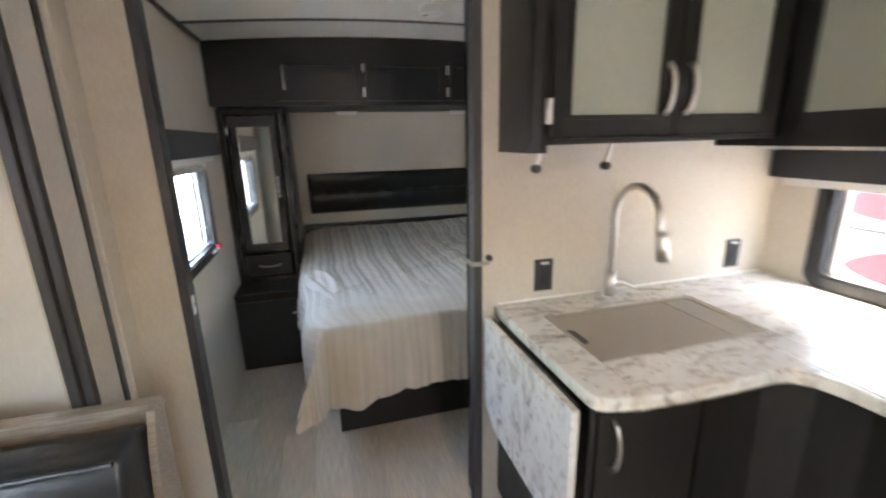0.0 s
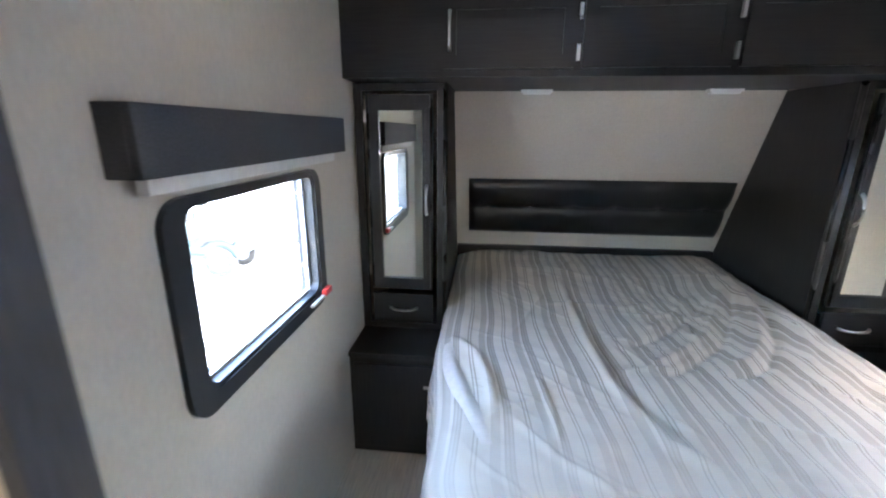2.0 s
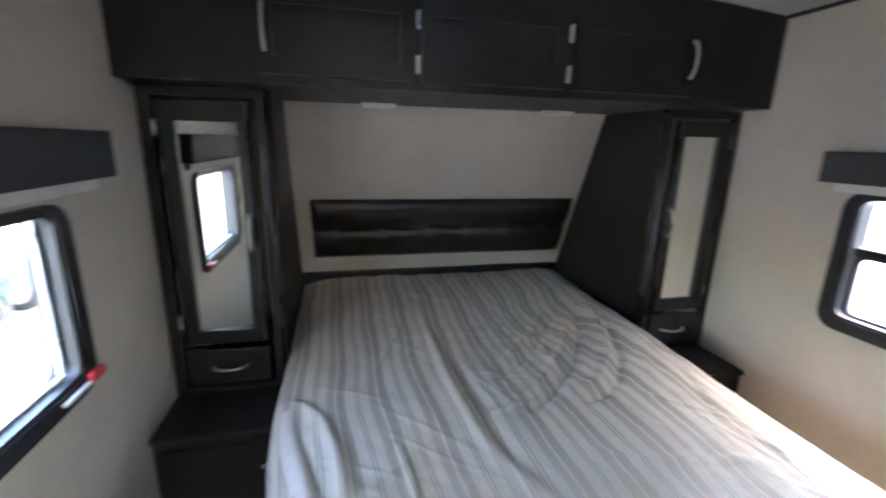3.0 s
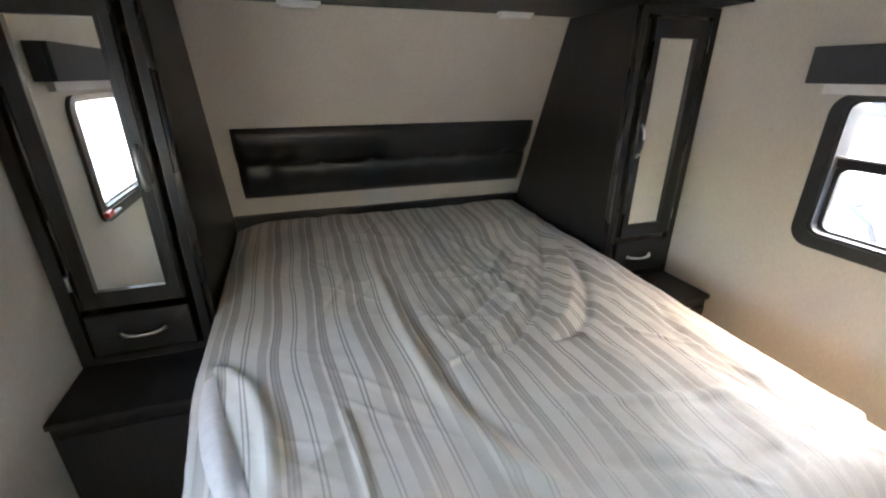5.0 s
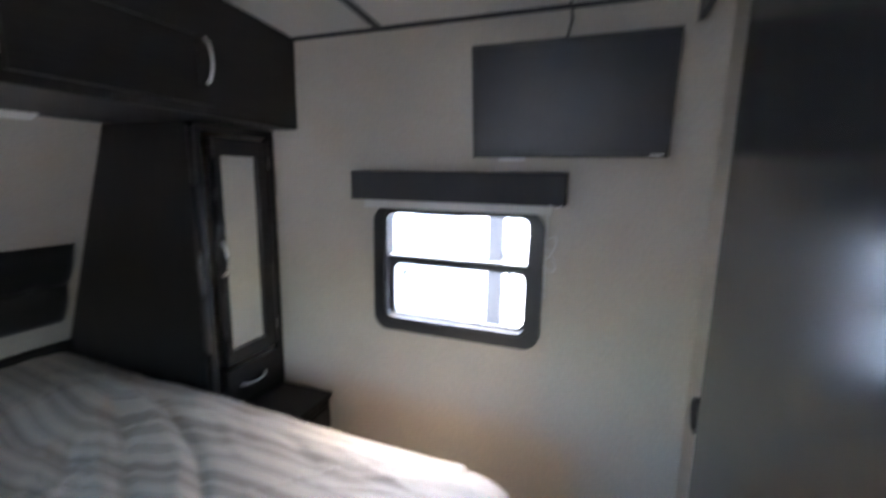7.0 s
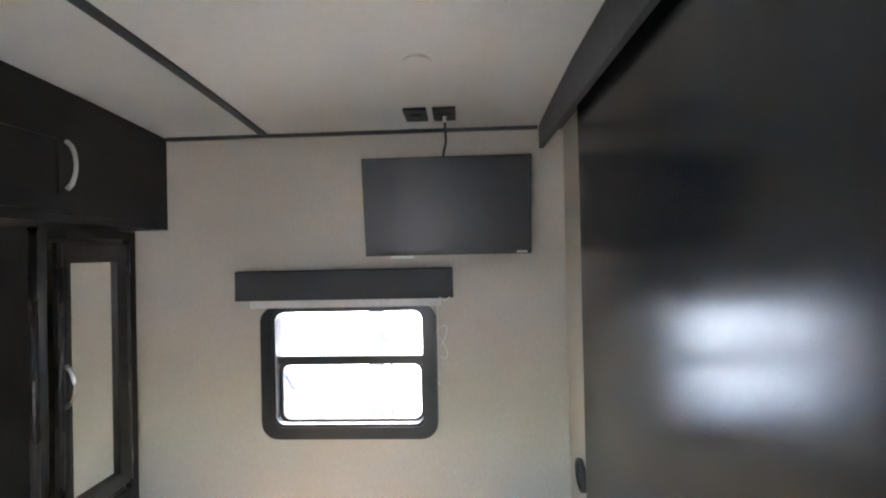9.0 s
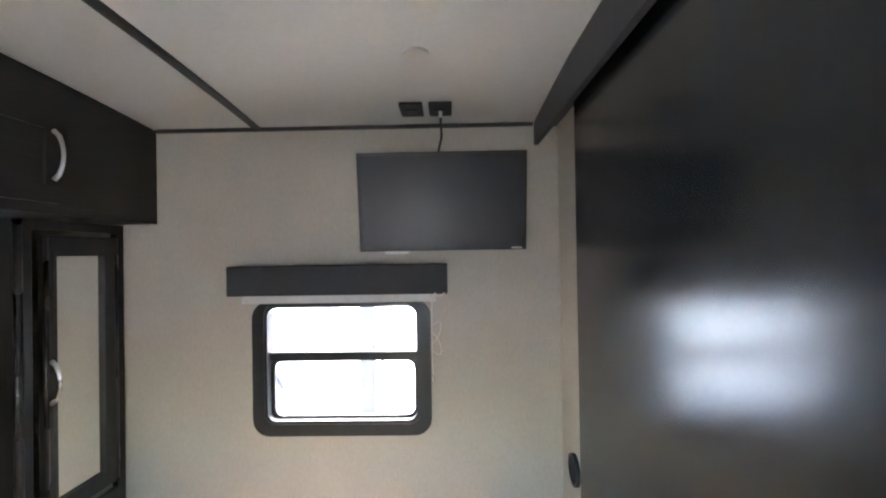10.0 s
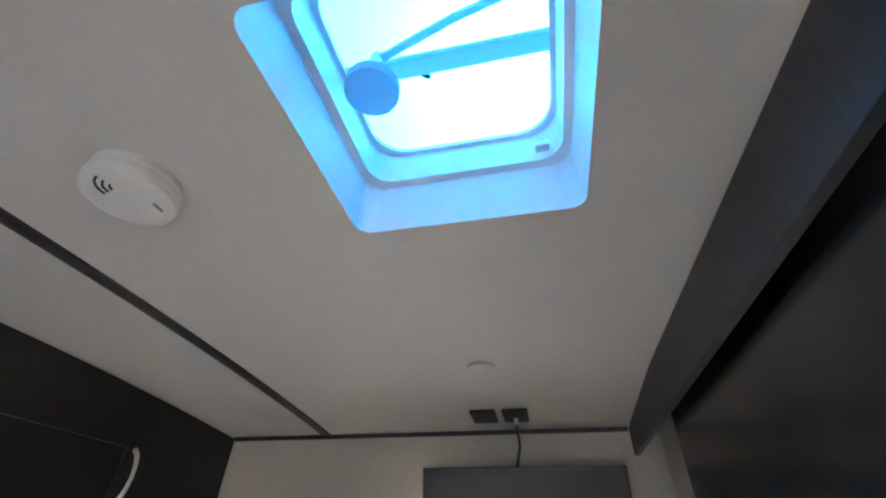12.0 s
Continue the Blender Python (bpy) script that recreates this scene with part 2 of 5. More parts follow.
GRAVEL = mat("pale_gravel", (0.50, 0.49, 0.47), 0.9, grain=0.25, scale=(3, 3, 3), bump=0.5, stain=0.15)
RVWHITE = mat("white_gelcoat", (0.75, 0.75, 0.75), 0.3, grain=0.03, stain=0.05)
MAROON = mat("maroon_decal", (0.075, 0.016, 0.03), 0.35, grain=0.05)
GREYM = mat("grey_metal", (0.3, 0.32, 0.35), 0.4, metal=0.6, grain=0.05)
TYRE = mat("tyre_rubber", (0.02, 0.02, 0.02), 0.8, grain=0.2, bump=0.2)
STRAPM = mat("grey_webbing", (0.30, 0.29, 0.28), 0.7, grain=0.2, scale=(80, 80, 80), bump=0.2)
SLATE = mat("slate_blue_metal", (0.024, 0.028, 0.036), 0.5, grain=0.1)
POSTM = mat("grey_post_metal", (0.05, 0.056, 0.068), 0.5, grain=0.1)
GREENP = mat("green_paint", (0.014, 0.03, 0.031), 0.35, grain=0.05)


# ---- mesh helpers ----
ORIGIN = {}


def mesh_of(bm, name, material, smooth=False):
    me = bpy.data.meshes.new(name)
    bmesh.ops.recalc_face_normals(bm, faces=bm.faces[:])
    bm.to_mesh(me)
    bm.free()
    me.materials.append(material)
    if smooth:
        for p in me.polygons:
            p.use_smooth = True
    return me


def thing(name, at, label, category, group=""):
    ob = new(name)
    ob.location = at
    ob.empty_display_size = 0.05
    ORIGIN[ob.name] = Vector(at)
    return tagged(ob, label, category, group)


def part(name, bm, material, parent, label="", smooth=False):
    """Links bm, given in world metres, as one mesh under a thing or a part."""
    o = ORIGIN[parent.name]
    bmesh.ops.translate(bm, verts=bm.verts[:], vec=-o)
    ob = new(name, mesh_of(bm, name, material, smooth))
    ob.parent = parent
    ORIGIN[ob.name] = o
    return tagged(ob, label) if label else ob


def solo(name, bm, material, label, category, at=None, group="", kind="", smooth=False):
    """A thing that is one mesh."""
    at = Vector(at) if at is not None else Vector((0, 0, 0))
    bmesh.ops.translate(bm, verts=bm.verts[:], vec=-at)
    ob = new(name, mesh_of(bm, name, material, smooth))
    ob.location = at
    ORIGIN[ob.name] = at
    return tagged(ob, label, category, group, kind)


def structure(name, bm, material, label="", smooth=False):
    ob = solo(name, bm, material, label, "", smooth=smooth)
    return tagged(ob, kind="structure")


def box(x0, x1, y0, y1, z0, z1, bevel=0.0, seg=2, bm=None):
    out = bm or bmesh.new()
    tmp = bmesh.new()
    vs = [tmp.verts.new((x, y, z)) for x in (x0, x1) for y in (y0, y1) for z in (z0, z1)]
    for f in ((0, 1, 3, 2), (4, 6, 7, 5), (0, 4, 5, 1), (2, 3, 7, 6), (0, 2, 6, 4), (1, 5, 7, 3)):
        tmp.faces.new([vs[i] for i in f])
    if bevel:
        bmesh.ops.bevel(tmp, geom=tmp.edges[:], offset=bevel, segments=seg, profile=0.7, affect="EDGES")
    me = bpy.data.meshes.new("tmp")
    tmp.to_mesh(me)
    tmp.free()
    out.from_mesh(me)
    bpy.data.meshes.remove(me)
    return out


def rounded(u0, u1, v0, v1, r, n=6):
    pts = []
    for cu, cv, a0 in ((u1 - r, v1 - r, 0), (u0 + r, v1 - r, 90), (u0 + r, v0 + r, 180), (u1 - r, v0 + r, 270)):
        for i in range(n + 1):
            a = radians(a0 + 90 * i / n)
            pts.append((cu + r * math.cos(a), cv + r * math.sin(a)))
    return pts


def on_axis(axis, w, u, v):
    return {"x": (w, u, v), "y": (u, w, v), "z": (u, v, w)}[axis]


def ring(axis, w0, w1, outer, inner, bm=None):
    """A frame between two outlines with as many points, from w0 to w1 along the axis."""
    bm = bm or bmesh.new()
    n = len(outer)
    rows = [[bm.verts.new(on_axis(axis, w, *p)) for p in o] for w, o in ((w0, outer), (w1, outer), (w1, inner), (w0, inner))]
    for i in range(n):
        j = (i + 1) % n
        for k in range(4):
            a, b = rows[k], rows[(k + 1) % 4]
            bm.faces.new((a[i], a[j], b[j], b[i]))
    return bm


def prism(axis, w0, w1, outline, bm=None, bevel=0.0):
    out = bm or bmesh.new()
    tmp = bmesh.new()
    a = [tmp.verts.new(on_axis(axis, w0, *p)) for p in outline]
    b = [tmp.verts.new(on_axis(axis, w1, *p)) for p in outline]
    tmp.faces.new(a)
    tmp.faces.new(b[::-1])
    n = len(outline)
    for i in range(n):
        j = (i + 1) % n
        tmp.faces.new((a[i], b[i], b[j], a[j]))
    if bevel:
        bmesh.ops.recalc_face_normals(tmp, faces=tmp.faces[:])
        es = [e for e in tmp.edges if abs(e.verts[0].co["xyz".index(axis)] - e.verts[1].co["xyz".index(axis)]) < 1e-6]
        bmesh.ops.bevel(tmp, geom=es, offset=bevel, segments=2, profile=0.7, affect="EDGES")
    me = bpy.data.meshes.new("tmp")
    tmp.to_mesh(me)
    tmp.free()
    out.from_mesh(me)
    bpy.data.meshes.remove(me)
    return out


def tube(pts, radius, sides=8, bm=None, flat=None):
    """A round bar along pts; radius is one number or one for each point."""
    bm = bm or bmesh.new()
    pts = [Vector(p) for p in pts]
    rad = radius if isinstance(radius, (list, tuple)) else [radius] * len(pts)
    rings = []
    side = None
    for i, p in enumerate(pts):
        d = (pts[min(i + 1, len(pts) - 1)] - pts[max(i - 1, 0)]).normalized()
        if side is None:
            side = d.orthogonal().normalized()
        side = (side - d * side.dot(d)).normalized()
        up = d.cross(side)
        rings.append([bm.verts.new(p + (side * math.cos(2 * math.pi * k / sides) + up * math.sin(2 * math.pi * k / sides)) * rad[i]) for k in range(sides)])
    for a, b in zip(rings, rings[1:]):
        for k in range(sides):
            bm.faces.new((a[k], a[(k + 1) % sides], b[(k + 1) % sides], b[k]))
    bm.faces.new(rings[0][::-1])
    bm.faces.new(rings[-1])
    return bm


def arc_pull(a, b, out, n=10):
    """Points of a bow handle from a to b that stands off by the vector out."""
    a, b, out = Vector(a), Vector(b), Vector(out)
    return [a + (b - a) * (i / n) + out * (math.sin(math.pi * i / n) ** 0.55) for i in range(n + 1)]


def pull(parent, a, b, out, r=0.0055):
    n = 10
    rad = [r * (1.25 - 0.35 * math.sin(math.pi * i / n)) for i in range(n + 1)]
    return part("handle", tube(arc_pull(a, b, out, n), rad, 8), STEEL, parent, "bowed brushed nickel handle", smooth=True)


def roll(axis, c, r, w0, w1, n=20, bm=None, bevel=0.0):
    """A disc or drum about the axis."""
    return prism(axis, w0, w1, [(c[0] + r * math.cos(2 * math.pi * i / n), c[1] + r * math.sin(2 * math.pi * i / n)) for i in range(n)], bm, bevel)


# ---- plan ----
XL, XR, XM = -0.48, 1.842, 0.681
Y_BACK, Y_FRONT = -2.4, 3.98
YK0, YK1 = 1.345, 1.385          # partition between kitchen and bedroom


def crown(x):
    return 2.003 - 0.052 * ((x - XM) / 1.161) ** 2

# ---- structure ----
def wall_x(name, x0, x1, y0, y1, z0, z1, holes, material, label):
    """A wall across x, from y0 to y1, with rectangular openings (y0, y1, z0, z1) in order of y."""
    bm = bmesh.new()
    y = y0
    for a, b, c, d in holes:
        box(x0, x1, y, a, z0, z1, bm=bm)
        box(x0, x1, a, b, z0, c, bm=bm)
        box(x0, x1, a, b, d, z1, bm=bm)
        y = b
    box(x0, x1, y, y1, z0, z1, bm=bm)
    return structure(name, bm, material, label)


WL = (1.868, 2.475, 0.882, 1.285)      # left bedroom window opening
WR = (1.895, 2.455, 0.88, 1.308)        # right bedroom window opening
WKIT = (0.10, 1.13, 0.875, 1.235)     # kitchen window opening
wall_x("wall_west", XL - 0.05, XL, 1.4215, Y_FRONT, 0, 2.0, [WL], WALL, "beige linen-look wallboard with a window")
wall_x("wall_east", XR, XR + 0.05, Y_BACK, Y_FRONT, 0, 2.0, [WKIT, WR], WALL, "beige linen-look wallboard with two windows")
structure("wall_west_rear", box(XL - 0.05, XL, Y_BACK, -1.3, 0, 2.0), WALL, "plain beige wallboard")
# the opening is out of view, added to light floor and bed foot from behind
bm = box(XL - 0.05, 0.35, Y_BACK - 0.05, Y_BACK, 0, 2.1)
box(0.35, 1.0, Y_BACK - 0.05, Y_BACK, 0, 1.0, bm=bm)
box(0.35, 1.0, Y_BACK - 0.05, Y_BACK, 1.4, 2.1, bm=bm)
box(1.0, XR + 0.05, Y_BACK - 0.05, Y_BACK, 0, 2.1, bm=bm)
structure("wall_south", bm, WALL, "plain beige rear wall with an unseen opening added for daylight")
structure("wall_north", box(XL - 0.05, XR + 0.05, Y_FRONT, Y_FRONT + 0.05, 0, 2.1), WALL, "plain front wall")
structure("partition_east", box(0.60, XR, YK0, YK1, 0, 1.96), WALL, "beige partition between kitchen and bedroom")
structure("partition_west", box(XL, -0.334, 1.422, 1.478, 0, 1.96), WALL, "narrow beige partition beside the bedroom passage")
structure("door_jamb_west", box(-0.334, -0.309, 1.418, 1.482, 0, 1.955, 0.003), TRIMD, "dark wood jamb of the passage")
structure("door_jamb_east", box(0.570, 0.60, 1.34, 1.39, 0, 1.955, 0.003), TRIMD, "dark wood jamb of the passage")
structure("wall_west_return", box(XL - 0.05, -0.4605, 1.168, 1.421, 0, 1.96), WALL, "beige wallboard beside the slide-out")
structure("trim_corner_west", box(-0.461, -0.455, 1.268, 1.290, 0, 1.945, 0.002), TRIMD, "dark corner moulding")
structure("trim_panel_edge", box(-0.461, -0.456, 1.327, 1.342, 0, 1.945, 0.002), WALL, "beige wallboard joint strip")
# slide-out recess beside the kitchen
structure("wall_slide_end", box(-1.25, XL - 0.076, 1.225, 1.265, 0, 2.0), WALL_LIGHT, "pale end wall of the slide-out")
structure("wall_slide_rear", box(-1.25, XL - 0.05, -1.34, -1.3, 0, 2.0), WALL_LIGHT, "pale end wall of the slide-out")
# opening out of view, added and sized for the daylight on the end wall
wall_x("wall_slide_outer", -1.30, -1.25, -1.34, 1.265, 0, 2.0, [(-0.75, -0.1, 0.95, 1.35)], WALL_LIGHT, "outer wall of the slide-out with an unseen window opening for daylight")
structure("ceiling_slide", box(-1.30, XL - 0.05, -1.34, 1.265, 1.93, 1.96), CEIL, "flat slide-out ceiling")
structure("slide_header", box(XL - 0.05, XL, -1.3, 1.13, 1.86, 2.0), WALL, "beige wallboard above the slide-out")
structure("trim_slide_inner", box(-0.506, -0.483, 1.134, 1.160, 0, 1.95, 0.005), TRIMD, "dark slide-out fascia")
structure("trim_slide_outer", box(-0.484, -0.4605, 1.145, 1.1675, 0, 1.95, 0.005), TRIMD, "dark slide-out fascia")

# arched ceiling with the roof vent's opening
VX0, VX1, VY0, VY1 = 0.50, 0.828, 1.633, 1.961
bm = bmesh.new()
xs = sorted([XL - 0.05 + i * (XR - XL + 0.1) / 28 for i in range(29)] + [VX0, VX1])
ys = [Y_BACK - 0.05, VY0, VY1, Y_FRONT + 0.05]
for i in range(len(xs) - 1):
    for j in range(3):
        if VX0 - 1e-6 <= xs[i] < VX1 - 1e-6 and j == 1:
            continue
        a, b = xs[i], xs[i + 1]
        lo = [bm.verts.new((x, y, crown(x))) for x, y in ((a, ys[j]), (b, ys[j]), (b, ys[j + 1]), (a, ys[j + 1]))]
        hi = [bm.verts.new((v.co.x, v.co.y, v.co.z + 0.07)) for v in lo]
        bm.faces.new(lo[::-1])
        bm.faces.new(hi)
        for k in range(4):
            bm.faces.new((lo[k], lo[(k + 1) % 4], hi[(k + 1) % 4], hi[k]))
bmesh.ops.remove_doubles(bm, verts=bm.verts[:], dist=0.0005)
structure("ceiling", bm, CEIL, "arched off-white ceiling panels")


def arch_strip(name, y0, y1, depth, material, label):
    bm = bmesh.new()
    n = 24
    rows = []
    for i in range(n + 1):
        x = XL + 0.002 + (XR - XL - 0.004) * i / n
        rows.append([bm.verts.new((x, y, crown(x) + dz)) for y, dz in ((y0, 0.004), (y0, -depth), (y1, -depth), (y1, 0.004))])
    for a, b in zip(rows, rows[1:]):
        for k in range(4):
            bm.faces.new((a[k], a[(k + 1) % 4], b[(k + 1) % 4], b[k]))
    bm.faces.new(rows[0])
    bm.faces.new(rows[-1][::-1])
    return structure(name, bm, material, label)


arch_strip("trim_ceiling_batten", 2.456, 2.484, 0.006, TRIMD, "dark ceiling joint batten")
structure("trim_ceiling_east", box(XR - 0.014, XR, YK1 + 0.09, 2.843, 1.94, 1.955, 0.003), TRIMD, "dark cornice strip")
structure("trim_ceiling_west", box(XL, XL + 0.014, 1.49, 2.843, 1.94, 1.955, 0.003), TRIMD, "dark cornice strip")

# sloping head wall of the bed alcove
def head_y(z):
    return 3.41 + (1.62 - z) * 0.419


bm = bmesh.new()
prism("x", XL, XR, [(head_y(2.0), 2.0), (head_y(0.72), 0.72), (head_y(0.72) + 0.03, 0.72), (head_y(2.0) + 0.03, 2.0)], bm)
structure("wall_head_slope", bm, WALL, "sloping beige panel behind the bed head")
structure("trim_head_ledge", box(-0.09, 1.465, head_y(0.72) - 0.012, Y_FRONT, 0.60, 0.716, 0.006), WOOD_H, "dark wooden ledge behind the mattress")
structure("trim_head_top", box(-0.09, 1.465, 3.392, 3.408, 1.607, 1.618, 0.002), BLACKP, "black joint strip above the head panel")
structure("trim_head_side_west", box(-0.096, -0.088, 2.99, 3.4, 1.60, 1.61), TRIMD, "dark edging")

floor = structure("floor", box(-1.30, XR + 0.05, Y_BACK - 0.05, Y_FRONT + 0.05, -0.06, -0.004), PLANK, "pale wood-look vinyl plank floor")


def rv_window(name, axis_x, inward, hole, mid, label, two=True, gw=0.0):
    """A framed vehicle window in a wall across x; inward is +1 when the room lies towards +x."""
    y0, y1, z0, z1 = hole
    root = thing(name, (axis_x, (y0 + y1) / 2, z0), label, "window")
    root["kind"] = "structure"
    g = 0.042
    xin = axis_x + 0.014 * inward
    xout = axis_x - 0.055 * inward
    inner = rounded(y0, y1, z0, z1, 0.035)
    outer = rounded(y0 - g - gw, y1 + g + gw * 0.2, z0 - g, z1 + 0.014, 0.06)
    part("window_frame", ring("x", min(xin, axis_x - 0.002 * inward), max(xin, axis_x - 0.002 * inward), outer, inner), BLACKP, root, "rounded black frame")
    liner_o = rounded(y0 - 0.002, y1 + 0.002, z0 - 0.002, z1 + 0.002, 0.035)
    liner_i = rounded(y0 + 0.010, y1 - 0.010, z0 + 0.010, z1 - 0.010, 0.032)
    part("window_liner", ring("x", min(xout, xin - 0.006 * inward), max(xout, xin - 0.006 * inward), liner_o, liner_i), BLACKP, root)
    xg = axis_x - 0.043 * inward
    pane = part("pane", box(min(xg, xg - 0.004 * inward), max(xg, xg - 0.004 * inward), y0 + 0.006, y1 - 0.006, z0 + 0.006, z1 - 0.006), GLASS, root, "clear glass")
    pane.visible_shadow = False
    if mid:
        part("middle_rail", box(min(xg + 0.004 * inward, xg + 0.026 * inward), max(xg + 0.004 * inward, xg + 0.026 * inward), y0 + 0.006, y1 - 0.006, mid - 0.017, mid + 0.017, 0.004), BLACKP, root)
        part("rail_lip", box(min(xg + 0.026 * inward, xg + 0.032 * inward), max(xg + 0.026 * inward, xg + 0.032 * inward), y0 + 0.01, y1 - 0.01, mid + 0.012, mid + 0.018), STEEL, root)
        lo = rounded(y0 + 0.006, y1 - 0.006, z0 + 0.006, mid - 0.012, 0.03)
        li = rounded(y0 + 0.02, y1 - 0.024, z0 + 0.018, mid - 0.02, 0.028)
        part("lower_sash", ring("x", min(xg + 0.004 * inward, xg + 0.02 * inward), max(xg + 0.004 * inward, xg + 0.02 * inward), lo, li), BLACKP, root)
    return root


w1 = rv_window("window_1", XL, 1, WL, 0, "black-framed window with rounded corners beside the bed", gw=0.016)
for z in (0.985, 1.225):
    part("clip", box(XL - 0.035, XL - 0.02, WL[1] - 0.03, WL[1] - 0.006, z - 0.004, z + 0.004, 0.001), STEEL, w1)
part("track", box(XL - 0.03, XL - 0.018, WL[0] + 0.02, WL[1] - 0.02, WL[2] + 0.008, WL[2] + 0.018, 0.002), WHITEP, w1, "pale sill track")
part("screen_rail", box(XL - 0.034, XL - 0.02, WL[1] - 0.022, WL[1] - 0.008, WL[2] + 0.01, WL[3] - 0.01, 0.002), GREYM, w1)
lever = part("latch", box(XL + 0.013, XL + 0.026, 2.37, 2.49, WL[2] - 0.020, WL[2] - 0.011, 0.003), WHITEP, w1, "white latch bar")
part("latch_tip", box(XL + 0.014, XL + 0.032, 2.465, 2.52, WL[2] - 0.016, WL[2] + 0.006, 0.004), REDP, lever, "red latch tip")
w2 = rv_window("window_2", XR, -1, WR, 1.118, "black-framed two-part window with daylight outside")
w3 = rv_window("window_3", XR, -1, WKIT, 0, "black-framed kitchen window above the counter")
w3b = part("sash_post", box(XR + 0.02, XR + 0.034, 1.095, 1.115, WKIT[2] + 0.01, WKIT[3] - 0.01, 0.003), STEEL, w3)

# ---- valances ----
def valance(x_wall, inward, y0, y1, z0, z1, label):
    v = thing("window_valance", (x_wall, (y0 + y1) / 2, z0), label, "valance", "window valances")
    d = 0.062
    a, b = sorted((x_wall + d * inward, x_wall + (d - 0.016) * inward))
    part("front_board", box(a, b, y0, y1, z0, z1, 0.004), VALANCE, v)
    a, b = sorted((x_wall, x_wall + (d - 0.016) * inward))
    part("end_board", box(a, b, y0, y0 + 0.016, z0, z1, 0.003), VALANCE, v)
    part("end_board", box(a, b, y1 - 0.016, y1, z0, z1, 0.003), VALANCE, v)
    part("top_board", box(a, b, y0 + 0.016, y1 - 0.016, z1 - 0.012, z1, 0.002), VALANCE, v)
    part("shade_roll", tube([(x_wall + 0.028 * inward, y0 + 0.03, z1 - 0.05), (x_wall + 0.028 * inward, y1 - 0.03, z1 - 0.05)], 0.02, 12), SHEET, v, "rolled-up pale night shade", smooth=True)
    a, b = sorted((x_wall + 0.012 * inward, x_wall + 0.034 * inward))
    part("shade_bar", box(a, b, y0 + 0.04, y1 - 0.04, z0 - 0.03, z0 + 0.004, 0.003), SHEET, v, "pale hem bar of the shade")
    return v


valance(XL, 1, 1.735, 2.66, 1.345, 1.458, "charcoal padded valance above the bedside window")
vr = valance(XR, -1, 1.79, 2.563, 1.347, 1.451, "charcoal padded valance above the bedroom window")
valance(XR, -1, 0.02, 1.325, 1.228, 1.33, "charcoal padded valance above the kitchen window")

# shade cord with its bow
cord = thing("shade_cord", (XR - 0.008, 1.84, 1.05), "thin white shade cord tied in a loose bow beside the window", "cord")
part("string", tube([(XR - 0.006, 1.846, 1.35), (XR - 0.006, 1.848, 1.2), (XR - 0.006, 1.846, 1.045)], 0.0022, 6), CORDW, cord)
bow = []
for i in range(41):
    a = 2 * math.pi * i / 40
    bow.append((XR - 0.012, 1.838 + 0.024 * math.sin(2 * a), 1.185 + 0.052 * math.sin(a) + 0.012 * math.cos(3 * a)))
part("bow", tube(bow, 0.0017, 5), CORDW, cord)
part("loop", tube([(XR - 0.064, 1.80 + 0.036 * i / 8, 1.352 - 0.012 * math.sin(math.pi * i / 8)) for i in range(9)], 0.002, 5), CORDW, cord)
part("tassel", tube([(XR - 0.006, 1.846, 1.05), (XR - 0.006, 1.846, 1.03)], [0.004, 0.006], 8), SHEET, cord)

# ---- sliding door and its pelmet ----
door = thing("sliding_door", (1.02, 1.42, 0.012), "dark espresso sliding door standing open along the partition", "door")
part("panel", box(0.576, 1.462, 1.402, 1.438, 0.012, 1.925, 0.003), DOORW, door)
part("hanger", box(0.75, 0.80, 1.408, 1.432, 1.92, 1.945, 0.002), STEEL, door)
part("hanger", box(1.28, 1.33, 1.408, 1.432, 1.92, 1.945, 0.002), STEEL, door)
structure("trim_door_pelmet", box(XL + 0.002, XR - 0.002, 1.455, 1.471, 1.872, 1.985, 0.002), TRIMD, "dark wooden pelmet hiding the door track")
structure("trim_door_track", box(XL + 0.002, XR - 0.002, 1.39, 1.454, 1.938, 1.962), BLACKP, "black sliding door track")
strap = thing("door_strap", (0.62, 1.34, 1.0), "pale webbing strap holding the sliding door to a wall knob", "strap")
part("webbing", prism("z", 0.985, 1.0, [(0.624, 1.343), (0.588, 1.331), (0.564, 1.336), (0.561, 1.40), (0.564, 1.445), (0.588, 1.4405), (0.70, 1.4405), (0.70, 1.4425), (0.588, 1.4425), (0.562, 1.4475), (0.5585, 1.40), (0.561, 1.334), (0.587, 1.328), (0.626, 1.340)]), STRAPM, strap)
part("snap_knob", roll("y", (0.622, 1.010), 0.0105, 1.326, 1.345, 16, bevel=0.003), DARKP, strap, "dark round snap knob")
strike = thing("strike_plate", (-0.309, 1.446, 0.92), "pale metal strike plate on the dark door jamb", "strike plate")
part("plate", box(-0.309, -0.3065, 1.434, 1.458, 0.892, 0.952, 0.001), WHITEP, strike)
part("slot", box(-0.3064, -0.305, 1.441, 1.449, 0.918, 0.932), GREYM, strike)
grille = thing("round_vent", (1.68, YK1, 0.78), "dark round floor-level air vent on the partition", "vent")
part("rim", ring("y", YK1, YK1 + 0.012, rounded(1.635, 1.735, 0.735, 0.835, 0.0499, 8), rounded(1.645, 1.725, 0.745, 0.825, 0.0399, 8)), DARKP, grille)
part("louvre_disc", roll("y", (1.685, 0.785), 0.04, YK1, YK1 + 0.006, 24), BLACKP, grille)
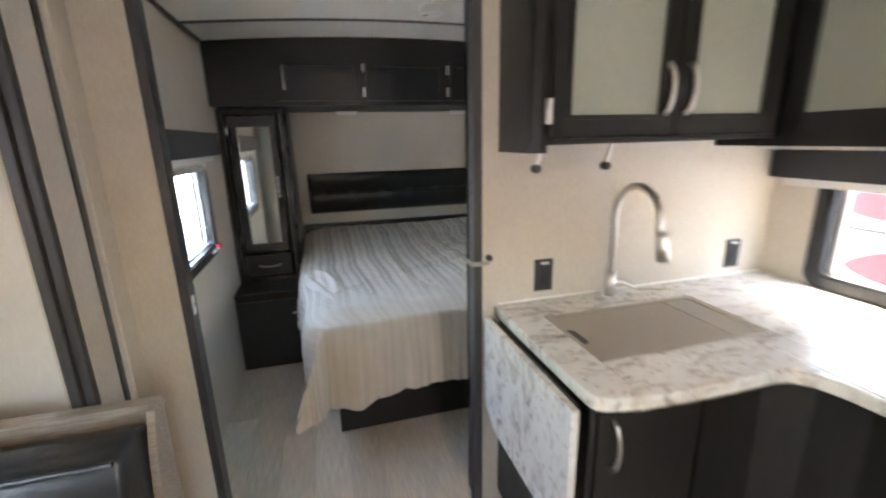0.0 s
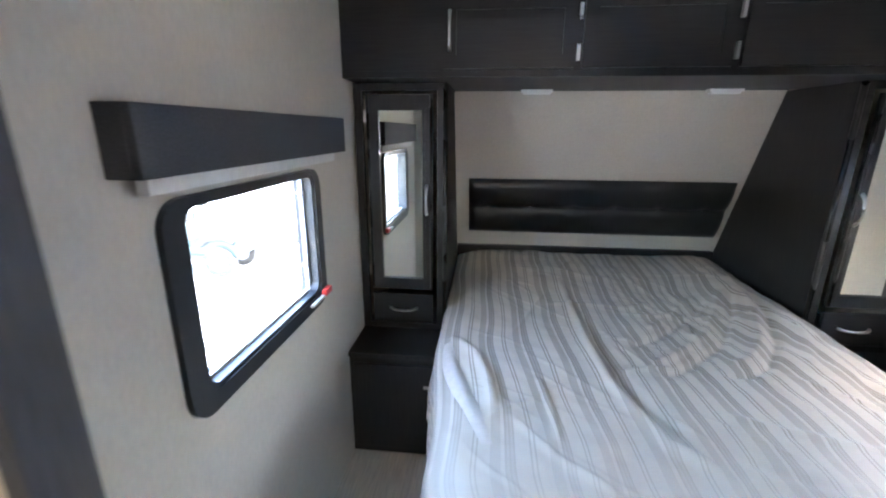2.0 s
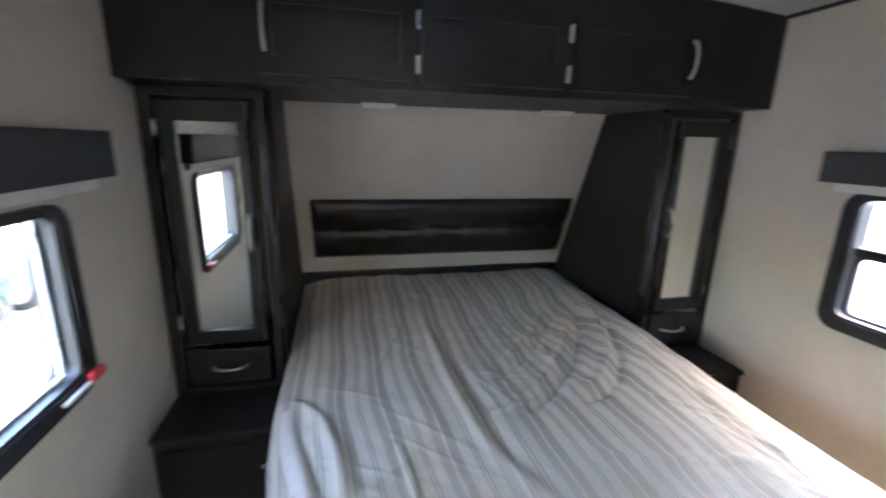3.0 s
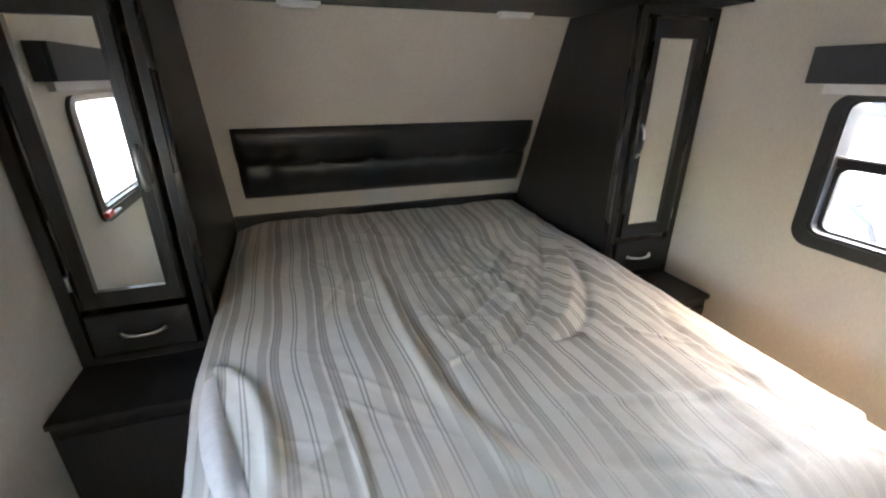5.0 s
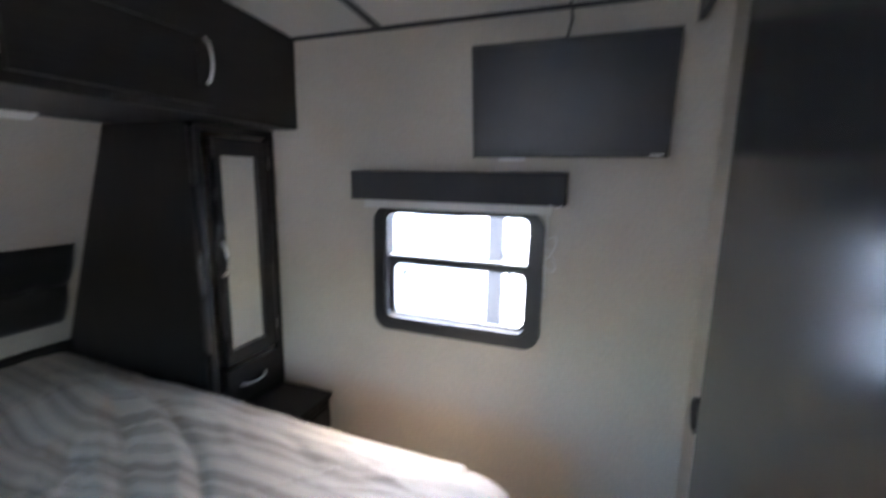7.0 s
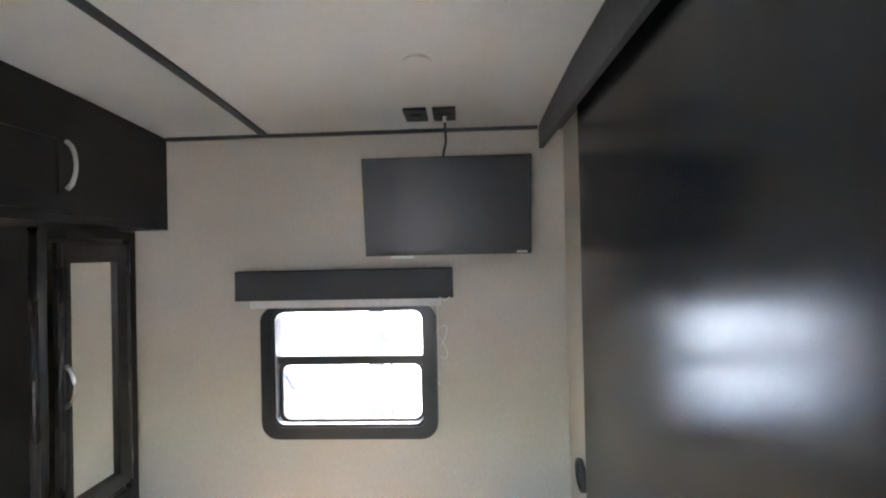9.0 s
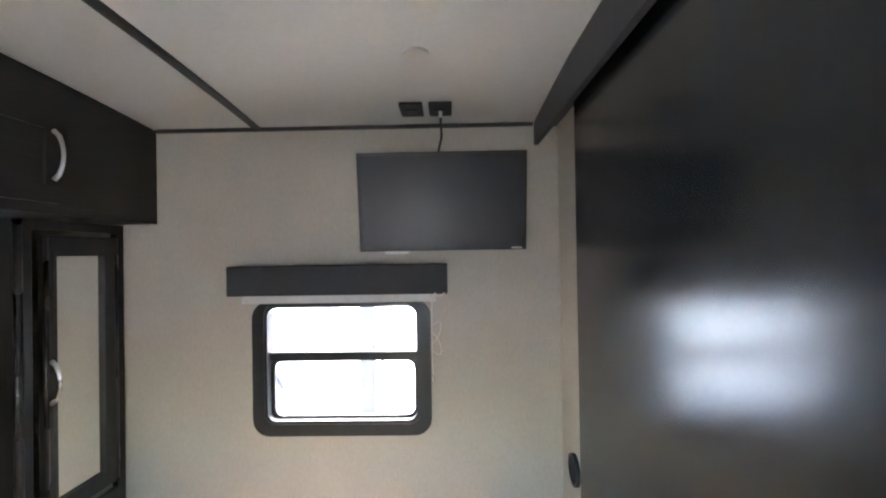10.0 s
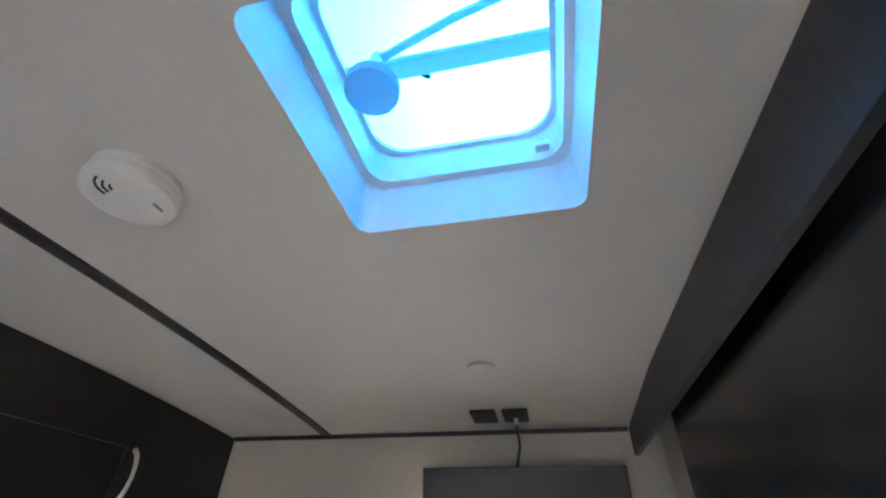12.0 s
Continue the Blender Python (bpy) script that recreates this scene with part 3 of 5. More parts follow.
for k in range(5):
    w = math.sqrt(0.038 ** 2 - (0.028 - 0.014 * k) ** 2)
    part("louvre", box(1.685 - w, 1.685 + w, YK1 + 0.006, YK1 + 0.010, 0.755 + 0.014 * k, 0.761 + 0.014 * k), DARKP, grille)

# ---- wardrobes, nightstands, overhead cabinet ----
YW = 2.972          # wardrobe face
YN = 2.722          # nightstand face


def wardrobe(x0, x1, wall_side, label):
    """wall_side: -1 when the outer wall lies towards -x. Mirror door, drawer below."""
    w = thing("wardrobe", ((x0 + x1) / 2, YW, 0.506), label, "wardrobe", "wardrobes beside the bed")
    inner = x1 if wall_side < 0 else x0
    ps = [(YW + 0.02, 0.508), (head_y(0.72) - 0.003, 0.508), (head_y(0.72) - 0.003, 0.72), (head_y(1.605) - 0.003, 1.605), (YW + 0.02, 1.605)]
    a, b = sorted((inner, inner + 0.018 * wall_side))
    part("side_panel", prism("x", a, b, ps), WOOD, w)
    xi0, xi1 = (x0, x1)
    part("face_frame", ring("y", YW, YW + 0.02, [(xi0, 0.508), (xi1, 0.508), (xi1, 1.605), (xi0, 1.605)], [(xi0 + 0.035, 0.535), (xi1 - 0.035, 0.535), (xi1 - 0.035, 1.575), (xi0 + 0.035, 1.575)]), WOOD, w)
    part("edge_bead", tube([(inner, YW + 0.006, 0.51), (inner, YW + 0.006, 1.60)], 0.011, 14), BEADW, w, smooth=True)
    dx0, dx1 = (x0 + 0.055, x1 - 0.05) if wall_side < 0 else (x0 + 0.05, x1 - 0.055)
    m0, m1 = (-0.370, -0.187) if wall_side < 0 else (1.552, 1.727)
    d = part("door", ring("y", YW - 0.021, YW - 0.002, [(dx0, 0.715), (dx1, 0.715), (dx1, 1.56), (dx0, 1.56)], [(m0, 0.768), (m1, 0.768), (m1, 1.497), (m0, 1.497)]), WOOD, w)
    part("mirror", box(m0 - 0.004, m1 + 0.004, YW - 0.012, YW - 0.006, 0.764, 1.501), MIRROR, d, "tall narrow mirror")
    for bx in (dx0 + 0.006, dx1 - 0.006):
        part("stile_bead", tube([(bx, YW - 0.019, 0.718), (bx, YW - 0.019, 1.557)], 0.0065, 12), BEADW, d, smooth=True)
    part("bead", ring("y", YW - 0.024, YW - 0.021, [(m0 - 0.012, 0.756), (m1 + 0.012, 0.756), (m1 + 0.012, 1.509), (m0 - 0.012, 1.509)], [(m0, 0.768), (m1, 0.768), (m1, 1.497), (m0, 1.497)]), WOOD, d)
    hx = (m1 + 0.018) if wall_side < 0 else (m0 - 0.018)
    pull(d, (hx, YW - 0.022, 1.065), (hx, YW - 0.022, 1.19), (0, -0.026, 0))
    kx = dx0 - 0.008 if wall_side < 0 else dx1 + 0.008
    for z in (0.80, 1.475):
        part("hinge", box(kx - 0.005, kx + 0.005, YW - 0.014, YW - 0.001, z - 0.025, z + 0.025, 0.002), STEEL, w, "nickel hinge")
    dr = part("drawer_front", box(dx0, dx1, YW - 0.021, YW - 0.002, 0.55, 0.69, 0.005), WOOD_H, w)
    cx = (m0 + m1) / 2
    pull(dr, (cx - 0.062, YW - 0.022, 0.622), (cx + 0.062, YW - 0.022, 0.622), (0, -0.026, -0.004))
    return w


def nightstand(x0, x1, catch_x, label):
    n = thing("nightstand", ((x0 + x1) / 2, YN, 0), label, "nightstand", "nightstands")
    part("body", box(x0, x1, YN + 0.012, 3.70, 0.0, 0.485, 0.002), WOOD, n)
    part("top", box(x0, x1, YN - 0.004, 3.70, 0.485, 0.506, 0.005), WOOD, n)
    d = part("door", box(x0 + 0.02, x1 - 0.02, YN - 0.006, YN + 0.011, 0.04, 0.455, 0.005), WOOD, n)
    part("catch", box(catch_x - 0.012, catch_x + 0.012, YN - 0.014, YN - 0.006, 0.355, 0.367, 0.002), STEEL, d, "small nickel catch")
    return n


wardrobe(XL + 0.002, -0.092, -1, "dark wooden wardrobe with a narrow mirror door beside the bed")
wardrobe(1.466, XR - 0.002, 1, "dark wooden wardrobe with a narrow mirror door near the window")
nightstand(XL + 0.002, -0.092, -0.14, "low dark wooden nightstand under the mirrored wardrobe")
nightstand(1.466, XR - 0.002, 1.515, "low dark wooden nightstand wedged beside the bed")

oh = thing("overhead_cabinet", (XM, 2.846, 1.61), "long dark overhead cabinet with three doors above the bed", "cabinet")
YO = 2.846
bm = bmesh.new()
n = 24
top = [(XL + 0.002 + (XR - XL - 0.004) * i / n) for i in range(n + 1)]
out = [(XL + 0.002, 1.61)] + [(XR - 0.002, 1.61)] + [(x, crown(x) - 0.002) for x in top[::-1]]
prism("y", YO, YO + 0.02, out, bm)
part("face_frame", bm, WOOD_H, oh)
part("bottom_board", box(XL + 0.002, XR - 0.002, YO + 0.02, 3.405, 1.61, 1.624), TRIMD, oh)
part("bottom_lip", box(XL + 0.03, XR - 0.03, YO - 0.004, YO + 0.0, 1.612, 1.632, 0.002), WOOD_H, oh)


def oh_door(x0, x1, panel):
    z0, z1 = 1.638, 1.872
    d = part("door", ring("y", YO - 0.020, YO - 0.002, [(x0, z0), (x1, z0), (x1, z1), (x0, z1)], [(x0 + 0.045, z0 + 0.045), (x1 - 0.045, z0 + 0.045), (x1 - 0.045, z1 - 0.04), (x0 + 0.045, z1 - 0.04)]), WOOD_H, oh)
    part("panel", box(x0 + 0.04, x1 - 0.04, YO - 0.012, YO - 0.004, z0 + 0.04, z1 - 0.035), WOOD_H, d)
    return d


d1 = oh_door(-0.085, 0.385, True)
pull(d1, (-0.063, YO - 0.021, 1.70), (-0.063, YO - 0.021, 1.83), (0, -0.026, 0))
d2 = oh_door(0.41, 0.915, True)
d3 = oh_door(0.945, 1.44, True)
pull(d3, (1.417, YO - 0.021, 1.70), (1.417, YO - 0.021, 1.83), (0, -0.026, 0))
for x in (0.397, 0.93):
    for z in (1.69, 1.82):
        part("hinge", box(x - 0.006, x + 0.006, YO - 0.018, YO - 0.001, z - 0.028, z + 0.028, 0.002), STEEL, oh, "nickel hinge")

for x in (0.312, 1.17):
    r = thing("reading_light", (x, 3.37, 1.59), "slim white reading light under the overhead cabinet", "light", "reading lights")
    part("housing", box(x - 0.075, x + 0.075, 3.345, 3.39, 1.597, 1.610, 0.004), WHITEP, r)
    part("lens", box(x - 0.065, x + 0.065, 3.350, 3.385, 1.588, 1.598, 0.004), LAMPGLOW, r)

# ---- padded headboard ----
bm = bmesh.new()
hx0, hx1, hz0, hz1 = -0.017, 1.43, 0.815, 1.155
nx, nz = 96, 28
grid = []
for i in range(nx + 1):
    col = []
    for j in range(nz + 1):
        u, v = i / nx, j / nz
        x, z = hx0 + (hx1 - hx0) * u, hz0 + (hz1 - hz0) * v
        edge = min(u * (hx1 - hx0), (1 - u) * (hx1 - hx0), v * (hz1 - hz0), (1 - v) * (hz1 - hz0))
        puff = 0.020 * min(1, edge / 0.035) ** 0.5 if edge > 0 else 0
        seam = abs(v - 0.5) * (hz1 - hz0)
        puff -= 0.010 * math.exp(-(seam / 0.013) ** 2)
        puff += 0.014 * math.sin(math.pi * ((v * 2) % 1.0))
        tuft = abs(((u * 6) % 1.0) - 0.5) / 6 * (hx1 - hx0)
        puff -= 0.014 * math.exp(-(tuft ** 2 + seam ** 2) / 0.0012)
        puff += 0.0018 * noise.noise((x * 9, z * 14, 3))
        col.append(bm.verts.new((x, head_y(z) - 0.004 - max(puff, 0), z - max(puff, 0) * 0.4)))
    grid.append(col)
for i in range(nx):
    for j in range(nz):
        bm.faces.new((grid[i][j], grid[i + 1][j], grid[i + 1][j + 1], grid[i][j + 1]))
hb = thing("headboard", (0.70, head_y(0.815), 0.815), "black tufted vinyl headboard pad fixed to the sloping panel", "headboard")
part("padding", bm, VINYL, hb, smooth=True)
for u in (1, 3, 5, 7, 9, 11):
    x = hx0 + (hx1 - hx0) * u / 12
    z = 0.985
    part("button", roll("y", (x, z), 0.008, head_y(z) - 0.014, head_y(z) - 0.004, 10), VINYL, hb)

# ---- bed ----
BX0, BX1, BY0, BY1, BZ = -0.06, 1.415, 1.835, 3.785, 0.655
bed = thing("bed", (0.69, 2.9, 0), "bed on a dark recessed base with a bare overhanging mattress platform", "bed")
part("base", box(0.085, 1.30, 1.945, 3.84, 0.0, 0.31, 0.004), WOOD_H, bed, "dark wooden recessed bed base")

RIDGES = []          # small creases: across, along, length, angle, height, width
crease = random.Random(11)
for _ in range(46):
    RIDGES.append((crease.uniform(0.1, 1.4), crease.uniform(0.1, 1.9), crease.uniform(0.12, 0.5), crease.gauss(70, 32), crease.uniform(0.002, 0.0045), crease.uniform(0.004, 0.009)))
for _ in range(8):
    RIDGES.append((crease.uniform(0.85, 1.4), crease.uniform(0.3, 1.1), crease.uniform(0.2, 0.55), crease.gauss(82, 25), crease.uniform(0.003, 0.008), crease.uniform(0.008, 0.016)))


FOLDS = [(cx, cy, math.cos(radians(a)), math.sin(radians(a)), 0.5 * ln, amp, wid, ln + 4 * wid + 0.02) for cx, cy, ln, a, amp, wid in RIDGES]


SWEEPS = [  # long folds as lines in the cloth, (across, along): height, width
    ([(0.54, 0.45), (0.54, 0.80), (0.545, 1.17), (0.54, 1.39), (0.565, 1.54), (0.60, 1.69), (0.70, 1.80)], 0.016, 0.020),
    ([(0.575, 0.85), (0.585, 1.17), (0.58, 1.39), (0.61, 1.54), (0.66, 1.69)], -0.010, 0.022),
    ([(0.595, 1.347), (0.70, 1.311), (0.81, 1.299)], 0.010, 0.007),
    ([(0.312, 1.41), (0.316, 1.52), (0.313, 1.70)], 0.011, 0.008),
    ([(1.40, 0.60), (1.33, 0.85), (1.23, 1.10), (1.12, 1.25), (1.03, 1.31), (0.92, 1.34)], -0.015, 0.015),
    ([(1.36, 0.62), (1.29, 0.85), (1.19, 1.08), (1.08, 1.21), (0.99, 1.26)], 0.012, 0.018),
    ([(1.33, 0.58), (1.20, 0.85), (1.05, 1.09), (0.86, 1.275), (0.72, 1.36)], -0.014, 0.015),
    ([(1.28, 0.58), (1.14, 0.84), (1.00, 1.05), (0.83, 1.21), (0.70, 1.30)], 0.011, 0.018),
    ([(1.16, 0.70), (1.015, 0.885), (0.825, 1.07), (0.70, 1.16)], -0.011, 0.015),
    ([(1.12, 0.66), (0.97, 0.84), (0.80, 1.01)], 0.010, 0.017),
    ([(1.42, 0.85), (1.36, 1.05), (1.25, 1.25)], 0.010, 0.02),
    ([(1.44, 1.0), (1.40, 1.25), (1.30, 1.45)], -0.010, 0.02),
    ([(0.02, 1.14), (0.07, 1.19), (0.12, 1.28), (0.145, 1.42), (0.15, 1.60)], 0.022, 0.020),
    ([(0.06, 1.30), (0.08, 1.45), (0.09, 1.65)], -0.010, 0.016),
    ([(0.30, 0.33), (0.54, 0.36), (0.84, 0.45)], 0.009, 0.03), ([(0.20, 0.20), (0.60, 0.17), (1.0, 0.22)], -0.007, 0.03),
    ([(0.43, 0.80), (0.60, 0.78), (0.80, 0.79), (0.90, 0.72)], 0.008, 0.014),
    ([(0.80, 1.55), (1.0, 1.62), (1.25, 1.66)], 0.008, 0.016), ([(0.75, 1.72), (0.95, 1.80), (1.2, 1.82)], -0.007, 0.018),
    ([(0.20, 1.62), (0.30, 1.75), (0.42, 1.86)], 0.010, 0.012), ([(1.30, 0.20), (1.38, 0.40), (1.44, 0.55)], 0.012, 0.025),
]
SEGMENTS = []
for line, amp, wid in SWEEPS:
    n = len(line) - 1
    for k in range(n):
        (x0, y0), (x1, y1) = line[k], line[k + 1]
        SEGMENTS.append((x0, y0, x1 - x0, y1 - y0, k / n, 1 / n, amp, wid, line))


def ridge_height(s, t):
    h = 0.0
    for cx, cy, ca, sa, half, amp, wid, reach in FOLDS:
        dx, dy = s - cx, t - cy
        if abs(dx) > reach or abs(dy) > reach:
            continue
        u = dx * ca + dy * sa
        v = dy * ca - dx * sa + 0.06 * math.sin(u * 5)
        if abs(v) < wid * 3:
            h += 1.5 * amp * math.exp(-(u / half) ** 2 - (v / wid) ** 2)
    near = {}
    for x0, y0, dx, dy, k0, kn, amp, wid, line in SEGMENTS:
        px, py = s - x0, t - y0
        f = min(max((px * dx + py * dy) / (dx * dx + dy * dy), 0.0), 1.0)
        d2 = (px - f * dx) ** 2 + (py - f * dy) ** 2
        if d2 < 9 * wid * wid:
            key = id(line)
            if key not in near or d2 < near[key][0]:
                near[key] = (d2, k0 + f * kn, amp, wid)
    for d2, u, amp, wid in near.values():
        h += amp * math.exp(-d2 / (wid * wid)) * min(1.0, 4 * math.sin(math.pi * min(max(u, 0.02), 0.98)))
    return h


def tuck(t, taper):
    """How far the mattress edge is drawn in t metres from the head: a slight taper and a rounded corner at the foot."""
    L, R = BY1 - BY0, 0.15
    k = min(max((t - 1.1) / 0.6, 0.0), 1.0)
    c = min(max(t - (L - R), 0.0), R * 0.98)
    return taper * k * k * (3 - 2 * k) + 0.55 * (R - math.sqrt(R * R - c * c))


rim = [0.01, 1.1, 1.25, 1.4, 1.55, 1.7, 1.8, 1.85, 1.88, 1.905, 1.92]
plan = [(BX0 + 0.03 + tuck(t, 0.055), BY1 - t) for t in rim] + [(BX1 - 0.03 - tuck(t, 0.0), BY1 - t) for t in rim[::-1]]
part("mattress", prism("z", 0.335, BZ - 0.04, plan, bevel=0.03), SHEET, bed, "pale mattress")
part("platform", prism("z", 0.31, 0.335, [(x + (0.03 if x < 0.7 else -0.03), y + 0.02 if y < 2.2 else y) for x, y in plan]), TRIMD, bed)


def cloth_point(s, t):
    """Place of the cloth's point s metres across from the mattress's west edge and t metres along from its head."""
    W, L = BX1 - BX0, BY1 - BY0
    r = 0.075
    da = max(-s, s - W, 0.0)
    db = max(t - L, 0.0)
    side = -1 if s < 0 else 1
    west, east = tuck(t, 0.055), tuck(t, 0.0)
    x = BX0 + west + min(max(s, 0), W) * (W - west - east) / W
    y = BY1 - min(max(t, 0), L)
    n1 = noise.noise((s * 2.3, t * 2.3, 1.7))
    n2 = noise.noise((s * 7 + 4, t * 5, 0.3))
    n3 = noise.noise((s * 15, t * 11, 5.3))
    n4 = noise.noise((s * 30, t * 22, 8.1))
    z = BZ + 0.012 * n1 + 0.008 * n2 + 0.0045 * n3 + 0.0018 * n4 + ridge_height(s, t)
    # bunched up along the east side
    z += 0.042 * math.exp(-((s - 1.36) / 0.22) ** 2 - ((t - 0.75) / 0.5) ** 2)
    # sag towards the edges
    ein = min(s, W - s, L - t)
    if ein < 0.10:
        k = 1 - max(ein, 0) / 0.10
        z -= (0.028 if s < 0.7 or t > 1.8 else 0.014) * k * k
    if t < 0.06:
        z -= 0.008 * (1 - t / 0.06) ** 2
    z += 0.032 * max(0.0, 1 - t / 0.75) ** 1.3
    k = min(max((0.36 - s) / 0.26, 0.0), 1.0)
    slack = k * k * (3 - 2 * k) * min(db / 0.3, 1.0)
    d = max(da, db) + 0.08 * min(da, db) + 0.12 * slack * db
    if d > 0:
        fall = max(d - r * 0.57, 0)
        out = r * 0.5 * (1 - math.exp(-d / (r * 0.5)))
        along = s if db > da else t + 5
        fold = noise.noise((along * 6, fall * 1.2, 2.2)) + 0.7 * noise.noise((along * 15, fall * 1.6, 6.1)) + 0.35 * noise.noise((along * 31, fall * 2.0, 1.4))
        flare = (0.08 if db > da else 0.03) * fall + 0.034 * fold * min(fall / 0.2, 1) + 0.010 * n2 * min(fall / 0.2, 1)
        corner = min(da, db) / max(da, db)
        flare += 0.30 * fall * corner + 0.03 * fall * slack
        x -= 0.05 * fall * slack
        wx, wy = da / math.hypot(da, db), db / math.hypot(da, db)
        x += side * (out + flare) * wx
        y -= (out + flare) * wy
        z -= fall * 0.985 + 0.5 * min(d, r * 0.57) ** 2 / (r * 0.57)
    return Vector((x, y, max(z, 0.012)))


bm = bmesh.new()
uvl = bm.loops.layers.uv.new("cloth")
W, L = BX1 - BX0, BY1 - BY0
NS, NT = 280, 330
s0, s1, t0, t1 = -0.33, W + 0.33, 0.0, L + 0.36
rows = []
warp = {}
for i in range(NS + 1):
    row = []
    for j in range(NT + 1):
        s, t = s0 + (s1 - s0) * i / NS, t0 + (t1 - t0) * j / NT
        hem = 0.006 * noise.noise((s * 3, t * 3, 9.0)) if i in (0, NS) or j == NT else 0
        v = bm.verts.new(cloth_point(s, t + hem))
        bend = 0.05 * noise.noise((s * 1.3, t * 1.1, 4.4)) + 0.012 * noise.noise((s * 5, t * 3.5, 2.2))
        bend += 0.13 * math.exp(-((s - 1.15) / 0.26) ** 2 - ((t - 0.72) / 0.36) ** 2)
        warp[v] = (s + bend, t)
        row.append(v)
    rows.append(row)
for i in range(NS):
    for j in range(NT):
        f = bm.faces.new((rows[i][j], rows[i + 1][j], rows[i + 1][j + 1], rows[i][j + 1]))
        for lp in f.loops:
            lp[uvl].uv = warp[lp.vert]
cover = solo("coverlet", bm, CLOTH, "crumpled beige and grey striped coverlet hanging over the bed foot", "bedspread", (0.69, 2.9, 0.6), smooth=True)
# folded-back lining at the west edge
fold = bmesh.new()
prev = None
for i in range(15):
    t = 1.18 + 0.55 * i / 14
    w = 0.03 + 0.035 * math.sin(math.pi * i / 14)
    c = 0.02 + 0.10 * (i / 14) ** 2
    ring_pts = []
    for k in range(7):
        s = c + w * (k / 6 - 0.5)
        p = cloth_point(s, t)
        ring_pts.append(fold.verts.new(p + Vector((0, 0, 0.004 + 0.012 * math.sin(math.pi * k / 6) * math.sin(math.pi * (i + 0.5) / 15)))))
    if prev:
        for k in range(6):
            fold.faces.new((prev[k], prev[k + 1], ring_pts[k + 1], ring_pts[k]))
    prev = ring_pts
part("fold", fold, LINING, cover, "pale turned-over lining", smooth=True)

# ---- television ----
tv = thing("television", (1.80, 1.80, 1.49), "black flat television on a tilting wall bracket", "television")
TVM = Matrix.Translation((1.752, 1.803, 1.663)) @ Matrix.Rotation(radians(-8), 4, "Y")


def tilted(bm):
    bmesh.ops.transform(bm, matrix=TVM, verts=bm.verts[:])
    return bm


# local: x outward to the wall, y along, z up; screen faces -x
part("casing", tilted(box(0.0, 0.038, -0.286, 0.286, -0.167, 0.167, 0.005)), DARKP, tv)
part("bezel", tilted(ring("x", -0.004, 0.004, [(-0.286, -0.167), (0.286, -0.167), (0.286, 0.167), (-0.286, 0.167)], [(-0.277, -0.152), (0.277, -0.152), (0.277, 0.158), (-0.277, 0.158)])), DARKP, tv)
part("screen", tilted(box(-0.001, 0.001, -0.278, 0.278, -0.153, 0.159)), SCREEN, tv, "dark switched-off screen")
part("maker_mark", tilted(box(-0.0055, -0.004, -0.272, -0.236, -0.163, -0.157)), WHITEP, tv, "small pale mark on the lower bezel")
part("bracket", box(1.785, XR, 1.74, 1.86, 1.60, 1.72, 0.004), DARKP, tv)
part("stand_stub", tilted(box(0.0, 0.03, 0.12, 0.20, -0.178, -0.166, 0.003)), WHITEP, tv)

for y, k in ((1.897, 0), (1.803, 1)):
    x = 1.695
    o = thing("ceiling_socket", (x, y, crown(x)), "square dark socket plate on the ceiling edge" + (" with the television cable" if k else ""), "socket", "ceiling sockets")
    b = prism("z", -0.009, 0.0, rounded(-0.058, 0.058, -0.037, 0.037, 0.005, 3))
    bmesh.ops.translate(b, verts=b.verts[:], vec=(x, y, crown(x) + 0.001))
    part("plate", b, DARKP, o)
    b = box(x - 0.016, x + 0.016, y - 0.02, y + 0.02, crown(x) - 0.012, crown(x) - 0.008, 0.002)
    part("insert", b, BLACKP, o)
    if k:
        part("plug", box(x - 0.006, x + 0.006, y - 0.006, y + 0.006, crown(x) - 0.03, crown(x) - 0.01, 0.002), WHITEP, o)
cab = thing("television_cable", (1.78, 1.81, 1.83), "thin black cable from ceiling socket to television", "cable")
part("lead", tube([(1.697, 1.803, 1.945), (1.735, 1.803, 1.925), (1.775, 1.802, 1.89), (1.785, 1.812, 1.85), (1.79, 1.822, 1.80)], 0.004, 8), DARKP, cab, smooth=True)

# ---- roof vent ----
vent = thing("roof_vent", ((VX0 + VX1) / 2, (VY0 + VY1) / 2, 1.99), "white roof vent with a translucent bluish lid", "roof vent")
cx, cy = (VX0 + VX1) / 2, (VY0 + VY1) / 2


def vent_rect(h, r):
    return rounded(cx - h, cx + h, cy - h, cy + h, r, 5)


part("flange", ring("z", 1.996, 2.003, vent_rect(0.198, 0.035), vent_rect(0.163, 0.022)), CEIL, vent, "white ceiling flange")
bm = bmesh.new()
levels = [(1.998, 0.163, 0.022), (2.04, 0.159, 0.026), (2.074, 0.154, 0.03), (2.077, 0.143, 0.035), (2.10, 0.141, 0.04), (2.13, 0.14, 0.045)]
vr_rows = [[bm.verts.new((p[0], p[1], z)) for p in vent_rect(h, r)] for z, h, r in levels]
for a, b in zip(vr_rows, vr_rows[1:]):
    for i in range(len(a)):
        j = (i + 1) % len(a)
        bm.faces.new((a[i], a[j], b[j], b[i]))
part("well", bm, GARNISH, vent)
part("curb", ring("z", 2.07, 2.17, vent_rect(0.20, 0.03), vent_rect(0.165, 0.02)), GARNISH, vent)
LIDZ = 2.175
bm = bmesh.new()
